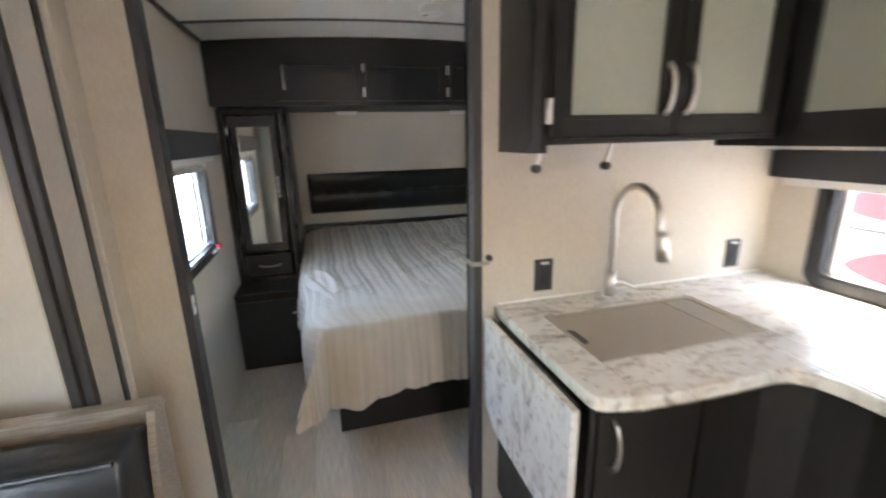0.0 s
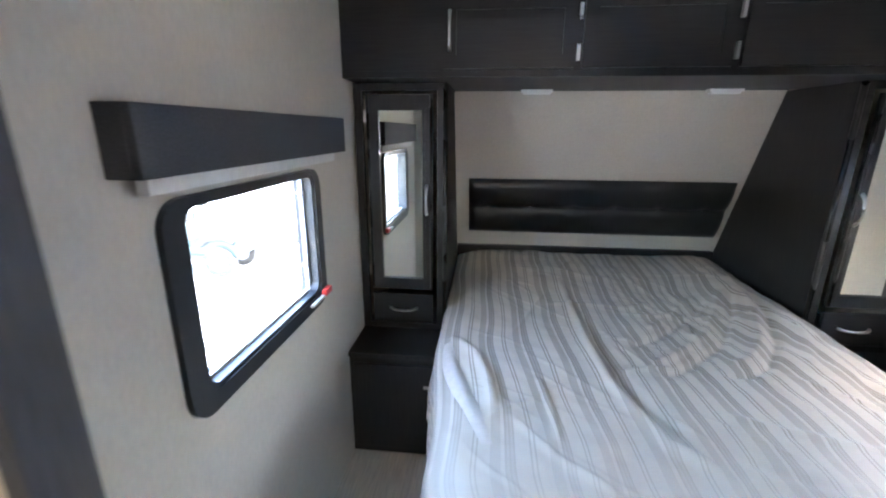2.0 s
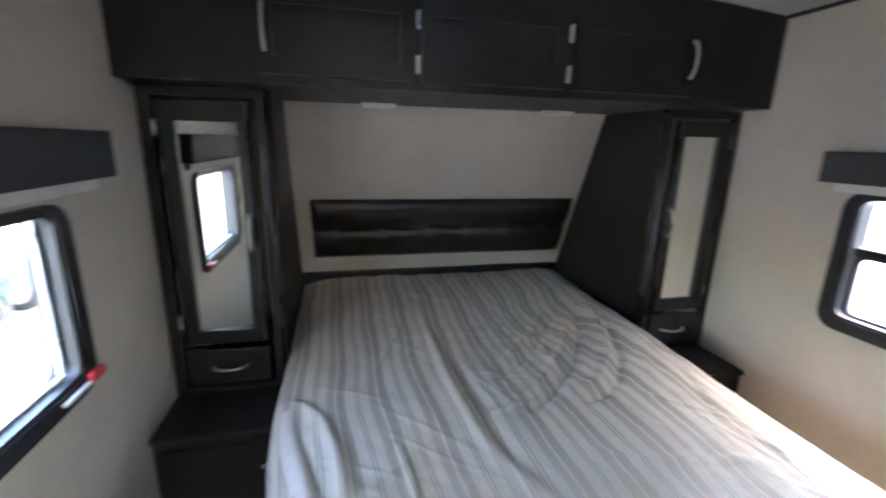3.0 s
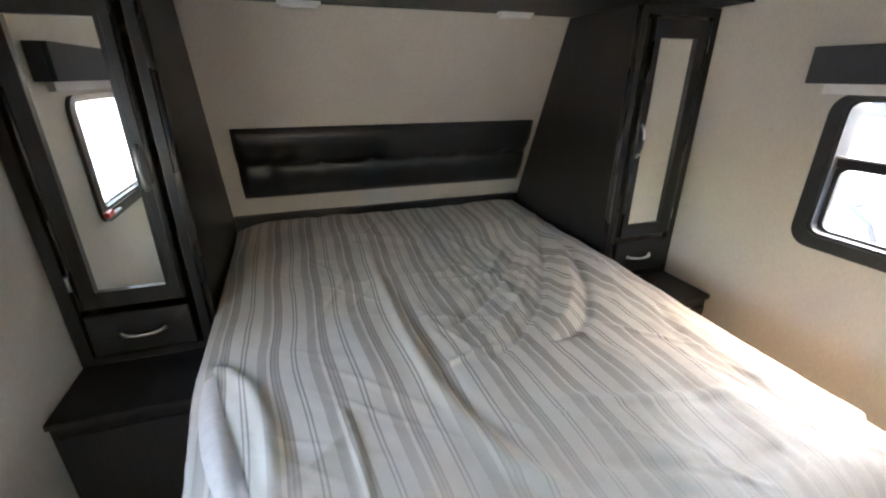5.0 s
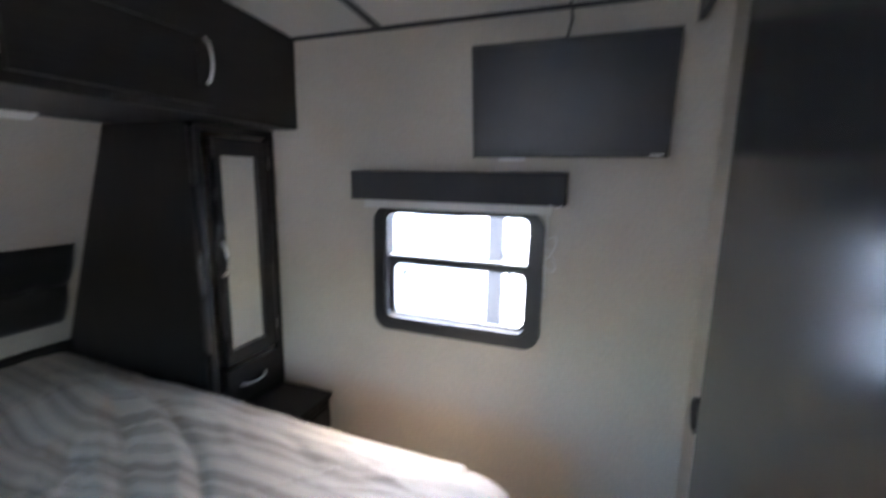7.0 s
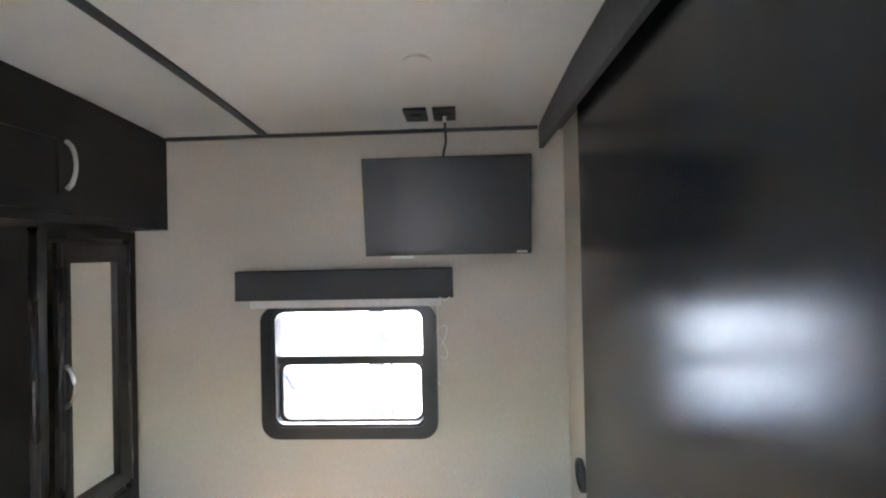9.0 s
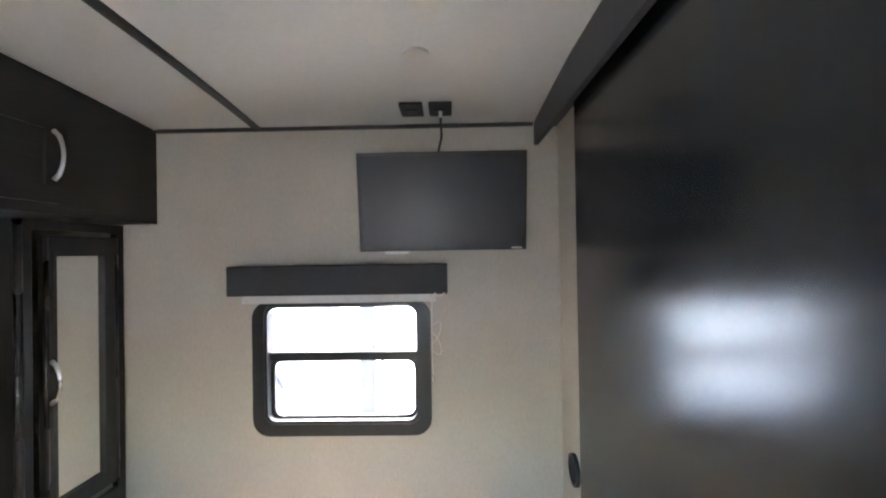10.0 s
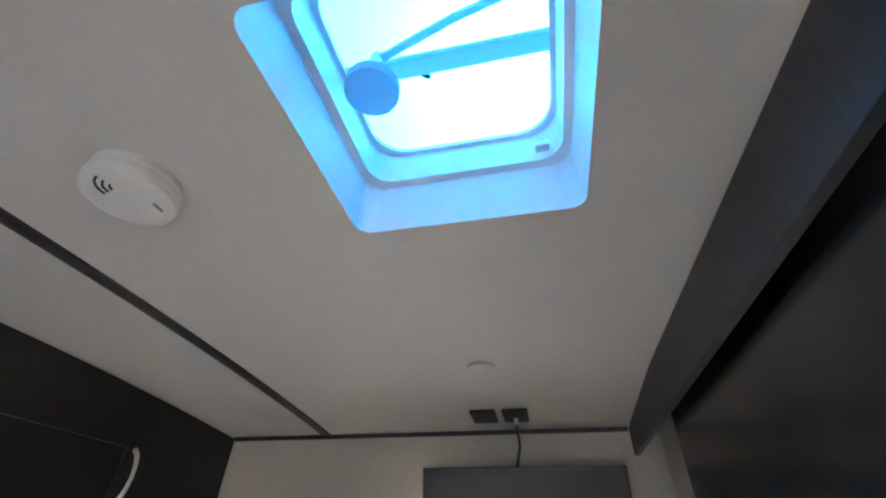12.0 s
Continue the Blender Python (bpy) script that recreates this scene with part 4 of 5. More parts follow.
lid_rows = [[bm.verts.new((p[0], p[1], z)) for p in vent_rect(h, 0.04)] for z, h in ((LIDZ - 0.02, 0.208), (LIDZ + 0.01, 0.205), (LIDZ + 0.03, 0.17))]
for a, b in zip(lid_rows, lid_rows[1:]):
    for i in range(len(a)):
        j = (i + 1) % len(a)
        bm.faces.new((a[i], a[j], b[j], b[i]))
bm.faces.new(lid_rows[-1])
lid = part("lid", bm, LID, vent, "translucent bluish lid")
lid.visible_shadow = True
part("screen_edge", ring("z", 2.128, 2.134, vent_rect(0.141, 0.045), vent_rect(0.133, 0.05)), GARNISH, vent)
# the lid's blue light on knob and bars is put into this plastic's colour
KNOBM = bpy.data.materials.new("lid_light_tinted_plastic")
KNOBM.use_nodes = True
nt = KNOBM.node_tree
tl = nt.nodes.new("ShaderNodeBsdfTranslucent")
tl.inputs[0].default_value = (0.3, 0.58, 0.66, 1)
ms = nt.nodes.new("ShaderNodeMixShader")
ms.inputs[0].default_value = 0.7
nt.nodes["Principled BSDF"].inputs["Base Color"].default_value = (0.35, 0.5, 0.56, 1)
nt.links.new(nt.nodes["Principled BSDF"].outputs[0], ms.inputs[1])
nt.links.new(tl.outputs[0], ms.inputs[2])
nt.links.new(ms.outputs[0], nt.nodes["Material Output"].inputs[0])
part("cross_bar", box(cx - 0.012, cx + 0.014, cy - 0.155, cy + 0.155, 2.135, 2.147, 0.002), KNOBM, vent, "perforated lift bar with the lid's blue light in its colour")
part("lift_arm", tube([(cx - 0.02, cy + 0.09, 2.13), (cx - 0.045, cy - 0.02, 2.15), (cx - 0.06, cy - 0.11, 2.16)], 0.006, 8), KNOBM, vent)
knob = part("crank_knob", roll("z", (cx - 0.018, cy + 0.086), 0.034, 2.062, 2.080, 24, bevel=0.005), KNOBM, vent, "round crank knob with the lid's blue light in its colour")
part("crank_post", tube([(cx - 0.018, cy + 0.086, 2.08), (cx - 0.018, cy + 0.086, 2.14)], 0.011, 10), GARNISH, vent)
part("latch_tab", box(cx + 0.118, cx + 0.132, cy - 0.125, cy - 0.105, 2.08, 2.09, 0.002), WHITEP, vent)

lf = thing("fallen_leaf", (cx + 0.055, cy + 0.045, LIDZ + 0.033), "small dead leaf lying on the roof vent lid", "leaf")
part("blade", prism("z", LIDZ + 0.0305, LIDZ + 0.0325, [(cx + 0.048, cy + 0.05), (cx + 0.05, cy + 0.041), (cx + 0.058, cy + 0.036), (cx + 0.064, cy + 0.038), (cx + 0.06, cy + 0.047), (cx + 0.054, cy + 0.052)]), TYRE, lf)

# ---- smoke alarm ----
ax, ay, az = 0.674, 2.214, crown(0.674)
al = thing("smoke_alarm", (ax, ay, az - 0.035), "round white smoke alarm on the ceiling", "smoke alarm")
part("base", roll("z", (ax, ay), 0.056, az - 0.010, az, 32), WHITEP, al)
part("cover", roll("z", (ax, ay), 0.0565, az - 0.032, az - 0.009, 40, bevel=0.010), WHITEP, al, smooth=False)
# slots are not cut; dark arcs stand for the shade inside them
for k in range(3):
    r = 0.006 + 0.008 * k
    part("sounder_slot_shade", tube([(ax - 0.022 + r * math.cos(a), ay - 0.002 + r * math.sin(a), az - 0.0325) for a in [radians(75 + 15 * q) for q in range(7)]], 0.0016, 5), DARKP, al)
part("test_button", box(ax + 0.012, ax + 0.028, ay - 0.03, ay - 0.026, az - 0.0332, az - 0.031, 0.0005), GREYM, al)
# thin disc added where the ceiling has only a faint round mark
sx, sy = 1.358, 1.857
sp = thing("ceiling_mark", (sx, sy, crown(sx)), "thin disc standing in for a faint round mark on the ceiling", "cover")
part("disc", roll("z", (sx, sy), 0.034, crown(sx) - 0.006, crown(sx) + 0.004, 20), CEIL, sp)

# ---- kitchen ----
CZ = 0.835
ctr = thing("countertop", (1.2, 1.0, CZ - 0.035), "white veined laminate countertop with a curved front edge", "countertop")
outl = [(0.645, 1.343), (0.645, 0.80), (0.652, 0.772), (0.672, 0.758), (0.70, 0.75), (0.82, 0.735), (0.95, 0.728), (1.05, 0.729), (1.12, 0.732),
        (1.165, 0.725), (1.20, 0.69), (1.217, 0.64), (1.225, 0.56), (1.235, 0.40), (1.24, -0.6), (XR - 0.002, -0.6), (XR - 0.002, 1.343)]
SX0, SX1, SY0, SY1 = 0.757, 1.333, 0.90, 1.207
bm = bmesh.new()
# slab as a frame round the sink opening, cut into strips along x
def outline_front(x):
    pts = outl[1:14]
    for (xa, ya), (xb, yb) in zip(pts, pts[1:]):
        if xa <= x <= xb and xb > xa:
            return ya + (yb - ya) * (x - xa) / (xb - xa)
    return -0.6 if x > 1.24 else 0.8


cuts = sorted(set([0.645, 0.652, 0.672, 0.70, SX0, 0.82, 0.95, 1.05, 1.12, 1.165, 1.20, 1.217, 1.225, 1.235, 1.24, SX1, XR - 0.002]))
for a, b in zip(cuts, cuts[1:]):
    ya, yb = outline_front(a), outline_front(b)
    if a >= 1.24:
        ya = yb = -0.6
    def quad(p):
        lo = [bm.verts.new((x, y, CZ - 0.036)) for x, y in p]
        hi = [bm.verts.new((x, y, CZ)) for x, y in p]
        bm.faces.new(lo[::-1])
        bm.faces.new(hi)
        for k in range(4):
            bm.faces.new((lo[k], lo[(k + 1) % 4], hi[(k + 1) % 4], hi[k]))
    if SX0 - 1e-6 <= a and b <= SX1 + 1e-6:
        quad([(a, ya), (b, yb), (b, SY0), (a, SY0)])
        quad([(a, SY1), (b, SY1), (b, 1.343), (a, 1.343)])
    else:
        quad([(a, ya), (b, yb), (b, 1.343), (a, 1.343)])
bmesh.ops.remove_doubles(bm, verts=bm.verts[:], dist=0.0004)
seen_keys = {}
bm.verts.index_update()
for f in list(bm.faces):
    key = tuple(sorted(v.index for v in f.verts))
    seen_keys.setdefault(key, []).append(f)
bmesh.ops.delete(bm, geom=[f for fs in seen_keys.values() if len(fs) > 1 for f in fs], context="FACES_ONLY")
bm.normal_update()
sharp = [e for e in bm.edges if len(e.link_faces) == 2 and e.calc_face_angle(0) > 1.2 and abs(e.verts[0].co.z - e.verts[1].co.z) < 1e-5]
bmesh.ops.recalc_face_normals(bm, faces=bm.faces[:])
bmesh.ops.bevel(bm, geom=sharp, offset=0.009, segments=3, profile=0.6, affect="EDGES", clamp_overlap=True)
part("slab", bm, MARBLE, ctr)
part("backsplash_bead", box(0.66, XR - 0.01, 1.339, 1.345, CZ, CZ + 0.006, 0.002), WHITEP, ctr)

sink = thing("kitchen_sink", (1.04, 1.05, CZ - 0.2), "beige composite sink set flush with matching cover boards", "sink")
b = ring("z", CZ - 0.18, CZ - 0.003, rounded(SX0, SX1, SY0, SY1, 0.03), rounded(SX0 + 0.018, SX1 - 0.018, SY0 + 0.018, SY1 - 0.018, 0.02))
part("basin_wall", b, SINKM, sink)
part("basin_floor", box(SX0 + 0.004, SX1 - 0.004, SY0 + 0.004, SY1 - 0.004, CZ - 0.19, CZ - 0.178), SINKM, sink)
co = part("cover_board", box(SX0 + 0.012, SX1 - 0.12, SY0 + 0.012, SY1 - 0.012, CZ - 0.018, CZ - 0.006, 0.003), SINKM, sink)
part("cover_board", box(SX1 - 0.117, SX1 - 0.012, SY0 + 0.012, SY1 - 0.012, CZ - 0.018, CZ - 0.006, 0.003), SINKM, sink)
# no hole is cut; a black plate paints the shade inside it
part("finger_hole_shade", prism("z", CZ - 0.0058, CZ - 0.0045, rounded(SX0 + 0.012, SX0 + 0.042, 1.005, 1.095, 0.014)), BLACKP, co, "thin black plate as the shade in a finger hole")

fx, fy = 1.056, 1.275
fa = thing("kitchen_faucet", (fx, fy, CZ), "brushed nickel gooseneck faucet with a pull-down spray head", "faucet")
part("base", roll("z", (fx, fy), 0.030, CZ, CZ + 0.012, 24, bevel=0.004), STEEL, fa)
part("body", tube([(fx, fy, CZ + 0.01), (fx, fy, CZ + 0.10)], [0.022, 0.019], 16), STEEL, fa, smooth=True)
neck = [(fx, fy, CZ + 0.09), (fx, fy, CZ + 0.30)]
for k in range(1, 13):
    a = math.pi * k / 12 * 1.02
    neck.append((fx - 0.005 * (1 - math.cos(a)), fy - 0.108 * (1 - math.cos(a)), CZ + 0.30 + 0.108 * math.sin(a)))
neck.append((neck[-1][0] + 0.002, neck[-1][1] - 0.002, neck[-1][2] - 0.006))
part("neck", tube(neck, 0.0125, 12), STEEL, fa, smooth=True)
e = neck[-1]
sh = part("spray_head", tube([e, (e[0] + 0.003, e[1] - 0.004, e[2] - 0.02), (e[0] + 0.007, e[1] - 0.008, e[2] - 0.05), (e[0] + 0.011, e[1] - 0.012, e[2] - 0.088)], [0.0135, 0.0165, 0.018, 0.0195], 14), STEEL, fa, smooth=True)
part("lever", tube([(fx + 0.015, fy, CZ + 0.05), (fx + 0.045, fy - 0.01, CZ + 0.055), (fx + 0.095, fy - 0.02, CZ + 0.03)], [0.009, 0.008, 0.005], 8), STEEL, fa, smooth=True)

def outlet(x0, z0, label, bar):
    o = thing("wall_outlet", (x0 + 0.036, YK0, z0), label, "outlet", "wall outlets")
    p = part("plate", box(x0, x0 + 0.07, YK0 - 0.006, YK0, z0, z0 + 0.115, 0.002), DARKP, o)
    part("insert", box(x0 + 0.016, x0 + 0.054, YK0 - 0.009, YK0 - 0.005, z0 + 0.02, z0 + 0.095, 0.002), BLACKP, o)
    part("switch_bar", box(x0 + 0.022, x0 + 0.050, YK0 - 0.011, YK0 - 0.008, z0 + 0.098, z0 + 0.106, 0.001), WHITEP, o)


outlet(0.795, 0.868, "dark wall outlet above the counter", True)
outlet(1.64, 0.868, "dark wall outlet near the kitchen window", True)
for x, z in ((0.72, 1.307), (0.957, 1.307)):
    h = thing("towel_holder", (x, YK0, z), "dark round-tipped paper towel holder under the cabinet", "towel holder", "towel holder brackets")
    part("ball", roll("y", (x, z), 0.013, 1.20, 1.225, 16, bevel=0.005), DARKP, h)
    part("arm", tube([(x, 1.215, z + 0.004), (x + 0.012, 1.215, z + 0.035), (x + 0.018, 1.215, 1.374)], 0.006, 8), STEEL, h)

def hang_leaf():
    lf = thing("counter_leaf", (0.6, 1.05, 0.42), "folded-down veined counter extension leaf", "counter leaf")
    o = [(0.775, 0.805), (1.315, 0.805), (1.315, 0.55), (1.30, 0.47), (1.22, 0.42), (0.80, 0.42), (0.775, 0.445)]
    part("leaf", prism("x", 0.598, 0.618, [(y, z) for y, z in o], bevel=0.003), MARBLE, lf)
    part("hinge_bar", box(0.619, 0.632, 0.80, 1.31, 0.775, 0.80, 0.002), DARKP, lf)
    return lf


hang_leaf()
base = thing("base_cabinet", (1.0, 1.05, 0), "dark wooden base cabinet under the sink", "cabinet", "base cabinets")
ps = [(0.664, 1.342), (0.664, 0.80), (0.70, 0.79), (0.95, 0.77), (1.14, 0.772), (1.235, 0.70), (1.26, 0.6), (1.26, 0.35), (XR - 0.004, 0.35), (XR - 0.004, 1.342)]
part("body", prism("z", 0.06, 0.62, ps), WOOD, base)
part("rail", ring("z", 0.62, CZ - 0.038, ps, [(0.682, 1.33), (0.682, 0.82), (0.72, 0.81), (0.95, 0.79), (1.145, 0.795), (1.255, 0.71), (1.28, 0.62), (1.28, 0.37), (XR - 0.02, 0.37), (XR - 0.02, 1.33)]), WOOD, base)
part("toe_kick", prism("z", 0.0, 0.06, [(0.70, 1.33), (0.70, 0.86), (1.25, 0.83), (1.30, 0.36), (XR - 0.02, 0.36), (XR - 0.02, 1.33)]), DARKP, base)
bd = part("door", prism("z", 0.09, 0.77, [(0.678, 0.785), (0.945, 0.760), (0.947, 0.774), (0.680, 0.799)], bevel=0.003), WOOD, base)
pull(bd, (0.715, 0.778, 0.62), (0.715, 0.778, 0.755), (-0.002, -0.028, 0))
bd2 = part("door", prism("z", 0.09, 0.77, [(0.955, 0.758), (1.14, 0.760), (1.14, 0.774), (0.957, 0.772)], bevel=0.003), WOOD, base)
b2 = thing("base_cabinet", (1.5, -0.1, 0), "dark wooden base cabinet along the outer wall", "cabinet", "base cabinets")
part("body", box(1.26, XR - 0.004, -0.59, 0.348, 0.06, CZ - 0.038), WOOD, b2)
part("toe_kick", box(1.30, XR - 0.02, -0.58, 0.348, 0.0, 0.06), DARKP, b2)
part("drawer_front", box(1.245, 1.259, -0.2, 0.33, 0.55, 0.78, 0.004), WOOD, b2)
part("drawer_front", box(1.245, 1.259, -0.2, 0.33, 0.10, 0.53, 0.004), WOOD, b2)

up = thing("upper_cabinet", (1.06, 1.2, 1.36), "dark wooden wall cabinet with frosted glass doors", "cabinet", "kitchen wall cabinets")
UY = 1.115
bm = prism("z", 1.355, 1.958, [(0.656, 1.343), (0.656, 1.14), (0.662, 1.122), (0.678, 1.112), (0.70, 1.115), (0.70, 1.343)])
part("end_panel", bm, WOOD, up)
part("bottom_board", box(0.70, 1.50, UY + 0.018, 1.343, 1.376, 1.392), WOOD, up)
part("back_board", box(0.70, 1.50, 1.331, 1.343, 1.392, 1.955), WALL, up)
part("face_frame", ring("y", UY, UY + 0.018, [(0.70, 1.376), (1.50, 1.376), (1.50, 1.955), (0.70, 1.955)], [(0.73, 1.41), (1.46, 1.41), (1.46, 1.92), (0.73, 1.92)]), WOOD, up)
part("light_rail", box(0.72, 1.49, UY - 0.008, UY - 0.001, 1.379, 1.392, 0.003), WOOD_H, up)
for x0, x1, hx in ((0.703, 1.082, 1.05), (1.090, 1.455, 1.122)):
    d = part("door", ring("y", UY - 0.022, UY - 0.003, [(x0, 1.398), (x1, 1.398), (x1, 1.93), (x0, 1.93)], [(x0 + 0.05, 1.452), (x1 - 0.05, 1.452), (x1 - 0.05, 1.885), (x0 + 0.05, 1.885)]), WOOD, up)
    part("pane", box(x0 + 0.045, x1 - 0.045, UY - 0.014, UY - 0.009, 1.447, 1.89), FROST, d, "frosted glass pane")
    part("bead", ring("y", UY - 0.026, UY - 0.022, [(x0 + 0.038, 1.440), (x1 - 0.038, 1.440), (x1 - 0.038, 1.897), (x0 + 0.038, 1.897)], [(x0 + 0.05, 1.452), (x1 - 0.05, 1.452), (x1 - 0.05, 1.885), (x0 + 0.05, 1.885)]), WOOD, d)
    pull(d, (hx, UY - 0.023, 1.452), (hx, UY - 0.023, 1.585), (0, -0.028, 0), 0.0065)
part("hinge", box(0.688, 0.702, UY - 0.022, UY - 0.001, 1.43, 1.495, 0.003), STEEL, up, "nickel hinge")
u2 = thing("upper_cabinet", (1.66, 0.5, 1.36), "dark wooden wall cabinet with a frosted glass door over the window", "cabinet", "kitchen wall cabinets")
part("body", box(1.515, XR - 0.002, -0.6, 1.342, 1.352, 1.955, 0.002), WOOD, u2)
d = part("door", ring("x", 1.495, 1.513, [(0.55, 1.39), (1.09, 1.39), (1.09, 1.93), (0.55, 1.93)], [(0.60, 1.45), (1.035, 1.45), (1.035, 1.88), (0.60, 1.88)]), WOOD, u2)
part("pane", box(1.503, 1.508, 0.595, 1.04, 1.445, 1.885), FROST, d, "frosted glass pane")
ul = thing("under_cabinet_light", (1.6, 0.95, 1.345), "slim white light strip under the wall cabinet", "light")
part("housing", box(1.53, 1.58, 0.7, 1.2, 1.342, 1.352, 0.003), WHITEP, ul)

# dinette bench in the slide-out
bench = thing("dinette_bench", (-0.7, 0.95, 0), "dinette bench with black vinyl cushions in a grey wooden frame", "bench")
part("back_board", box(-1.20, -0.330, 1.145, 1.175, 0.0, 0.792, 0.006), GREYW, bench)
part("top_cap", box(-1.20, -0.326, 1.140, 1.178, 0.792, 0.81, 0.004), GREYW, bench)
part("end_board", box(-0.352, -0.326, 0.55, 1.122, 0.0, 0.44, 0.006), GREYW, bench)
part("end_cap", prism("x", -0.344, -0.326, [(1.139, 0.81), (1.139, 0.44), (1.04, 0.44), (1.055, 0.58), (1.08, 0.72), (1.112, 0.81)], bevel=0.003), GREYW, bench)
part("seat_box", box(-1.20, -0.354, 0.55, 1.14, 0.0, 0.36), GREYW, bench)
part("seat_cushion", box(-1.19, -0.356, 0.54, 1.03, 0.36, 0.47, 0.03, 3), SEATV, bench, "black vinyl seat cushion", smooth=True)
bm = prism("x", -1.19, -0.350, [(1.125, 0.772), (1.135, 0.46), (1.0, 0.46), (0.975, 0.55), (0.968, 0.69), (0.978, 0.765), (0.995, 0.786), (1.07, 0.792)], bevel=0.014)
part("back_cushion", bm, SEATV, bench, "black vinyl back cushion", smooth=True)
part("piping", tube([(-1.18, 0.984, 0.780), (-0.365, 0.984, 0.780)], 0.0055, 8), SEATV, bench)
part("screw_cap", roll("z", (-0.40, 1.142), 0.009, 0.81, 0.814, 12), GREYW, bench)
bench.location += Vector((0.016, -0.05, 0))
hk = thing("coat_hook", (-0.758, 1.22, 0.86), "small nickel hook on the pale slide-out wall", "hook")
part("stem", tube([(-0.758, 1.224, 0.865), (-0.752, 1.20, 0.86), (-0.745, 1.185, 0.872)], 0.005, 8), STEEL, hk)
pd = thing("wall_pad", (-0.95, 1.21, 1.12), "dark padded panel on the pale slide-out wall", "panel")
part("pad", box(-1.24, -0.70, 1.185, 1.224, 1.0, 1.24, 0.012), VALANCE, pd)

# kitchen ceiling lamp, lit
kl = thing("ceiling_lamp", (0.55, -0.55, 1.97), "round lit ceiling lamp over the kitchen", "lamp")
part("rim", roll("z", (0.55, -0.55), 0.10, crown(0.55) - 0.02, crown(0.55), 32, bevel=0.004), WHITEP, kl)
part("diffuser", roll("z", (0.55, -0.55), 0.085, crown(0.55) - 0.032, crown(0.55) - 0.019, 32, bevel=0.005), KLAMP, kl)

# ---- outside ----
GZ = -0.95
bm = bmesh.new()
n = 40
R = 900
vs = [bm.verts.new((R * math.cos(2 * math.pi * i / n), R * math.sin(2 * math.pi * i / n), GZ)) for i in range(n)]
bm.faces.new(vs)
structure("ground", bm, GRAVEL, "pale gravel yard to the horizon")


def wheel(parent, x, y, z, r, axis="y", w=0.2):
    t = part("wheel", roll(axis, (x, z) if axis == "y" else (y, z), r, (y if axis == "y" else x) - w / 2, (y if axis == "y" else x) + w / 2, 24, bevel=0.02), TYRE, parent)
    part("rim", roll(axis, (x, z) if axis == "y" else (y, z), r * 0.6, (y if axis == "y" else x) - w / 2 - 0.01, (y if axis == "y" else x) + w / 2 + 0.01, 18, bevel=0.01), GREYM, t)


# neighbouring trailer east of the kitchen
tr = thing("camper_trailer", (4.5, -1.0, GZ), "white camper trailer with maroon leaf-shaped stripes parked outside", "trailer")
part("body", box(3.3, 5.7, -5.2, 2.02, GZ + 0.45, GZ + 3.2, 0.08, 3), RVWHITE, tr)
for yc, zc, ln, ht in ((1.53, 1.0, 0.48, 0.13), (1.43, 0.62, 0.48, 0.13), (0.2, 0.8, 0.6, 0.15)):
    pts = []
    for i in range(24):
        a = 2 * math.pi * i / 24
        pts.append((yc + ln * math.cos(a), zc + ht * math.sin(a) * abs(math.sin(a)) ** 0.4 - 0.06 * math.cos(a)))
    part("stripe", prism("x", 3.292, 3.297, pts), MAROON, tr, "maroon leaf-shaped stripe")
part("trim_line", box(3.288, 3.30, -5.1, 1.92, 0.785, 0.805), SLATE, tr)
wheel(tr, 3.5, -1.6, GZ + 0.36, 0.36, "x")
wheel(tr, 3.5, -2.5, GZ + 0.36, 0.36, "x")

# motorhome seen through the bedroom window
mh = thing("motorhome", (6.0, 5.0, GZ), "pale blue-grey motorhome with a wide windscreen parked outside", "motorhome")
part("body", box(5.2, 7.6, 3.08, 9.0, GZ + 0.5, GZ + 3.0, 0.2, 3), RVWHITE, mh)
part("windscreen", box(5.17, 5.22, 3.2, 4.4, GZ + 1.98, GZ + 2.7, 0.02), SLATE, mh, "grey-blue windscreen")
part("grab_rail", tube([(5.17, 3.2, GZ + 1.84), (5.10, 3.22, GZ + 1.94), (5.10, 3.8, GZ + 1.94), (5.17, 3.83, GZ + 1.84)], 0.016, 8), DARKP, mh)
part("bumper", box(5.0, 5.2, 3.6, 6.0, GZ + 0.45, GZ + 0.75, 0.05), GREYM, mh)
part("mirror_arm", tube([(5.18, 3.95, GZ + 1.2), (4.95, 3.9, GZ + 1.22), (4.9, 3.7, GZ + 1.12), (4.95, 3.65, GZ + 0.98), (5.18, 3.7, GZ + 0.9)], 0.025, 8), SLATE, mh)
wheel(mh, 5.4, 4.6, GZ + 0.42, 0.42, "x")
wheel(mh, 5.4, 7.6, GZ + 0.42, 0.42, "x")
po = thing("awning_post", (3.4, 2.39, GZ), "grey metal awning post outside the window", "post")
part("post", box(3.36, 3.44, 2.335, 2.44, GZ, GZ + 3.2, 0.01), POSTM, po)
part("foot", box(3.3, 3.5, 2.26, 2.5, GZ, GZ + 0.02), GREYM, po)

part("stay", tube([(3.4, 2.285, GZ + 0.02), (3.4, 2.285, GZ + 1.75), (3.4, 2.34, GZ + 1.85)], 0.012, 8), POSTM, po)

# golf cart west of the bedroom
CX, CY = -4.96, 7.75
gc = thing("golf_cart", (CX, CY, GZ), "small dark green golf cart parked on the gravel", "golf cart")
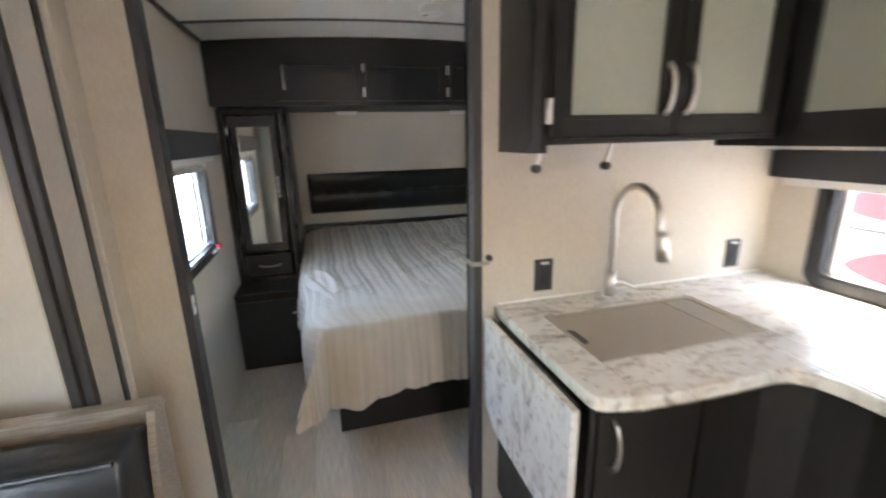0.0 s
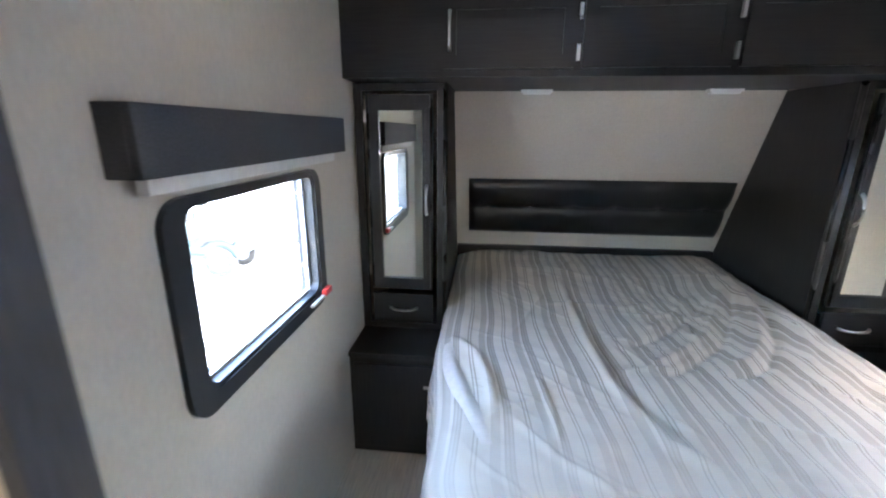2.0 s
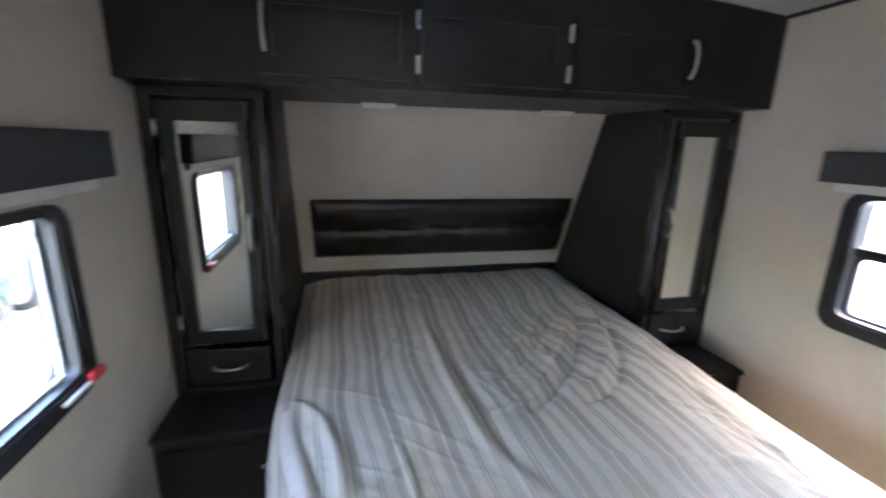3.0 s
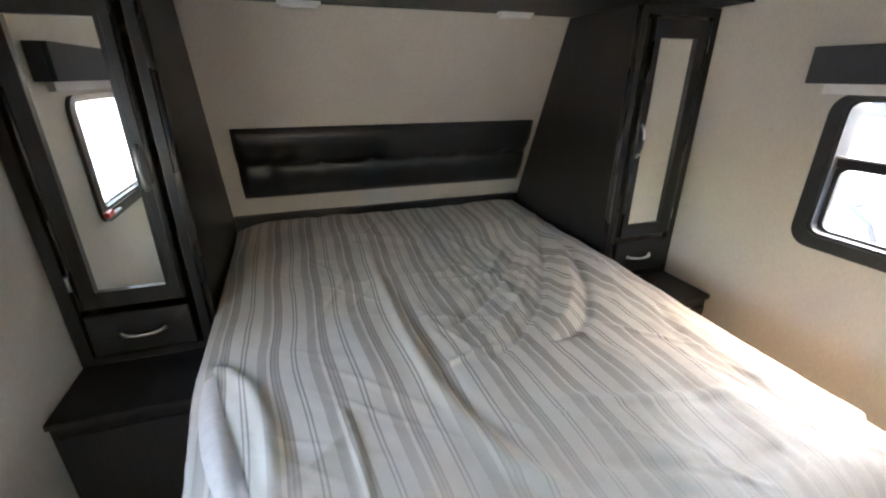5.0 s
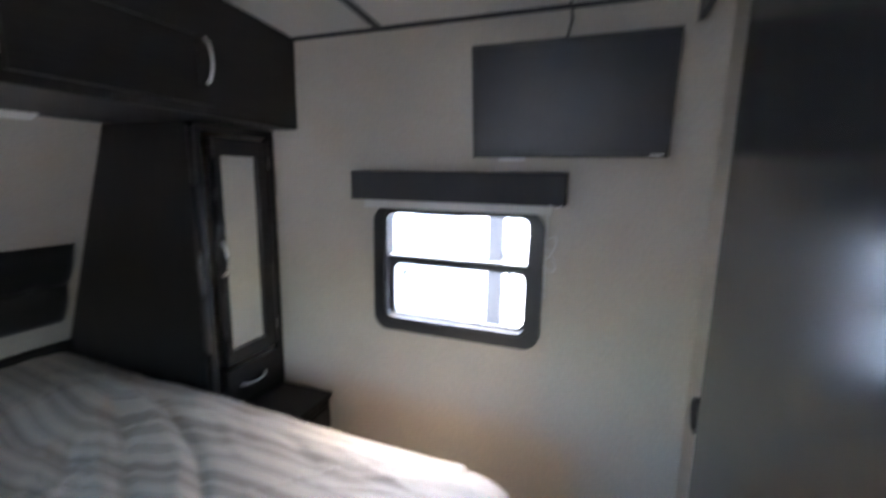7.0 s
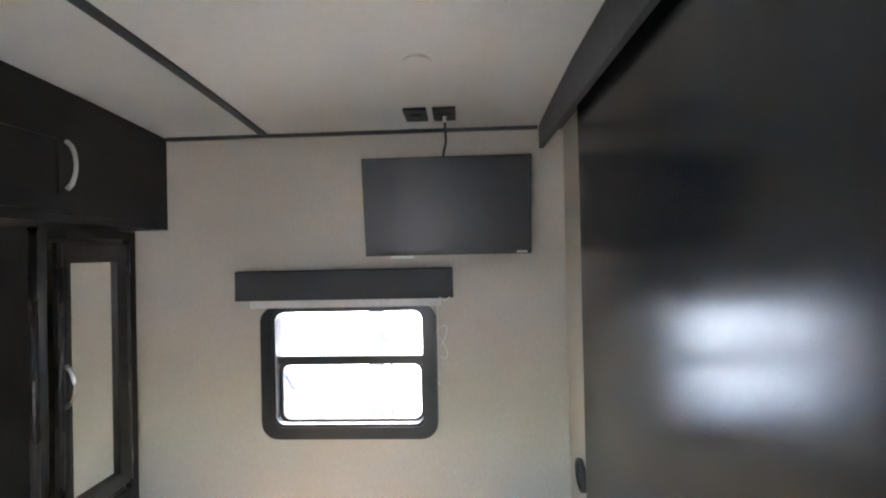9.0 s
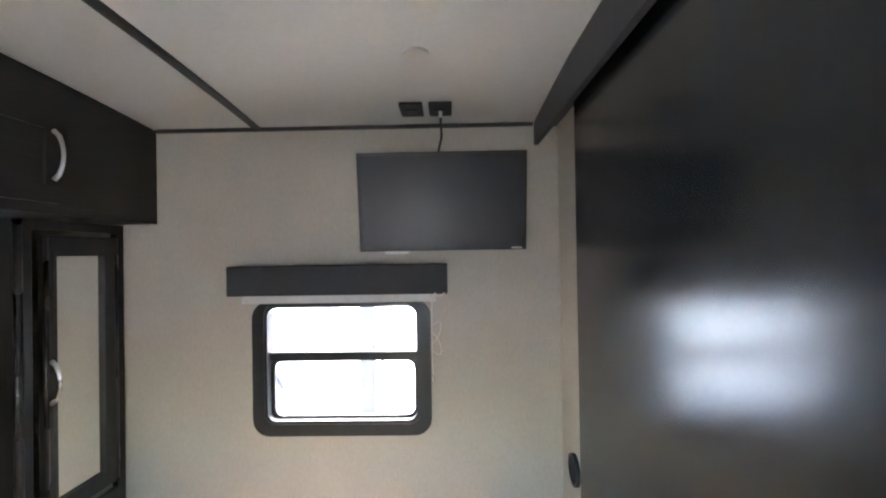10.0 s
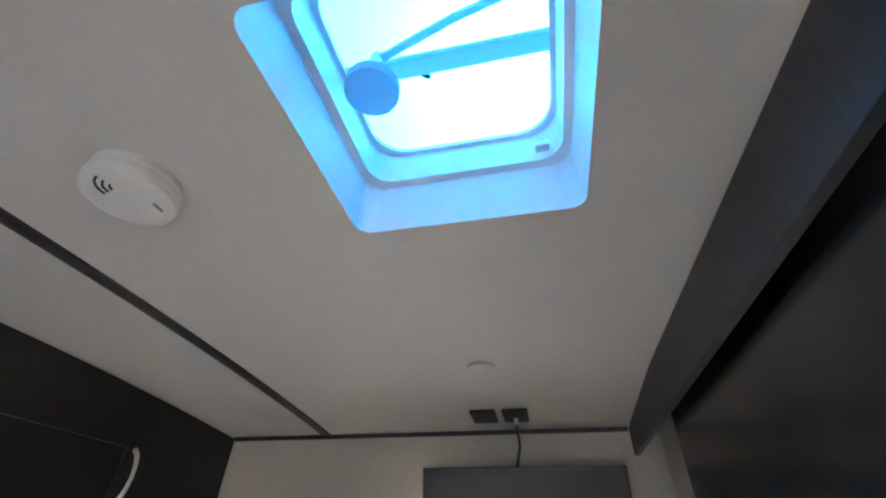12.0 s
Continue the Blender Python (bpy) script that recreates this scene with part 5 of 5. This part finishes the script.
part("body", prism("y", CY - 0.35, CY + 0.35, [(CX - 1.0, GZ + 0.34), (CX + 1.0, GZ + 0.34), (CX + 1.08, GZ + 0.66), (CX + 0.6, GZ + 0.8), (CX + 0.42, GZ + 0.5), (CX - 0.05, GZ + 0.5), (CX - 0.1, GZ + 0.8), (CX - 1.0, GZ + 0.8)], bevel=0.04), GREENP, gc)
part("sill", box(CX - 1.0, CX + 0.45, CY - 0.38, CY + 0.38, GZ + 0.28, GZ + 0.36, 0.02), TYRE, gc, "dark lower sill")
part("seat", box(CX - 0.65, CX - 0.1, CY - 0.32, CY + 0.32, GZ + 0.82, GZ + 0.94, 0.04), TYRE, gc)
part("backrest", box(CX - 0.75, CX - 0.62, CY - 0.32, CY + 0.32, GZ + 0.9, GZ + 1.22, 0.04), TYRE, gc)
part("steering_column", tube([(CX + 0.5, CY, GZ + 0.72), (CX + 0.25, CY, GZ + 1.02)], 0.025, 6), TYRE, gc)
part("steering_wheel", tube([(CX + 0.23 + 0.08 * math.sin(a), CY + 0.17 * math.cos(a), GZ + 1.03 + 0.12 * math.sin(a)) for a in [2 * math.pi * k / 16 for k in range(17)]], 0.018, 6), TYRE, gc)
part("front_fender", tube([(CX + 0.40, CY - 0.36, GZ + 0.52), (CX + 0.55, CY - 0.36, GZ + 0.62), (CX + 0.80, CY - 0.36, GZ + 0.64), (CX + 0.98, CY - 0.36, GZ + 0.58)], 0.035, 8), TYRE, gc, "dark front fender")
for x in (CX - 0.62, CX + 0.70):
    for y in (CY - 0.33, CY + 0.33):
        wheel(gc, x, y, GZ + 0.26, 0.26, "y", 0.16)
TANKP = mat("blue_grey_tank_plastic", (0.16, 0.18, 0.22), 0.5, grain=0.06)
jk = thing("trailer_jack", (-3.0, 8.2, GZ), "slate grey trailer jack standing on the gravel", "jack")
part("post", tube([(-3.0, 8.2, GZ), (-3.0, 8.2, GZ + 1.0)], 0.045, 10), SLATE, jk)
part("head", box(-3.12, -2.86, 8.10, 8.30, GZ + 0.95, GZ + 1.18, 0.03), SLATE, jk)
part("arm", box(-3.35, -2.5, 8.12, 8.28, GZ + 0.40, GZ + 0.52, 0.02), SLATE, jk)
part("foot", box(-3.14, -2.86, 8.06, 8.34, GZ, GZ + 0.03, 0.005), SLATE, jk)
tk = thing("water_tank", (-2.6, 8.65, GZ), "blue-grey plastic tank standing on the gravel", "tank")
part("body", box(-3.0, -2.3, 8.36, 8.94, GZ, GZ + 1.06, 0.08, 3), TANKP, tk)
part("cap", roll("z", (-2.65, 8.65), 0.12, GZ + 1.06, GZ + 1.11, 16, bevel=0.01), SLATE, tk)

# ---- floor planks ----
PW, PL = 0.148, 1.22
plank_me = {}
rnd = random.Random(4)
i = 0
x = XL
while x < XR - 0.02:
    wdt = min(PW, XR - x)
    y = Y_BACK - rnd.random() * PL
    while y < Y_FRONT:
        a, b = max(y, Y_BACK), min(y + PL, Y_FRONT)
        if b - a > 0.03:
            key = (round(wdt, 3), round(b - a, 3))
            if key not in plank_me:
                plank_me[key] = mesh_of(box(0.0008, wdt - 0.0008, 0.0008, b - a - 0.0008, -0.004, 0.0, 0.0012, 1), "plank", PLANK)
            ob = new("plank", plank_me[key])
            ob.location = (x, a, 0.0)
            ob.parent = floor
        y += PL
    x += PW
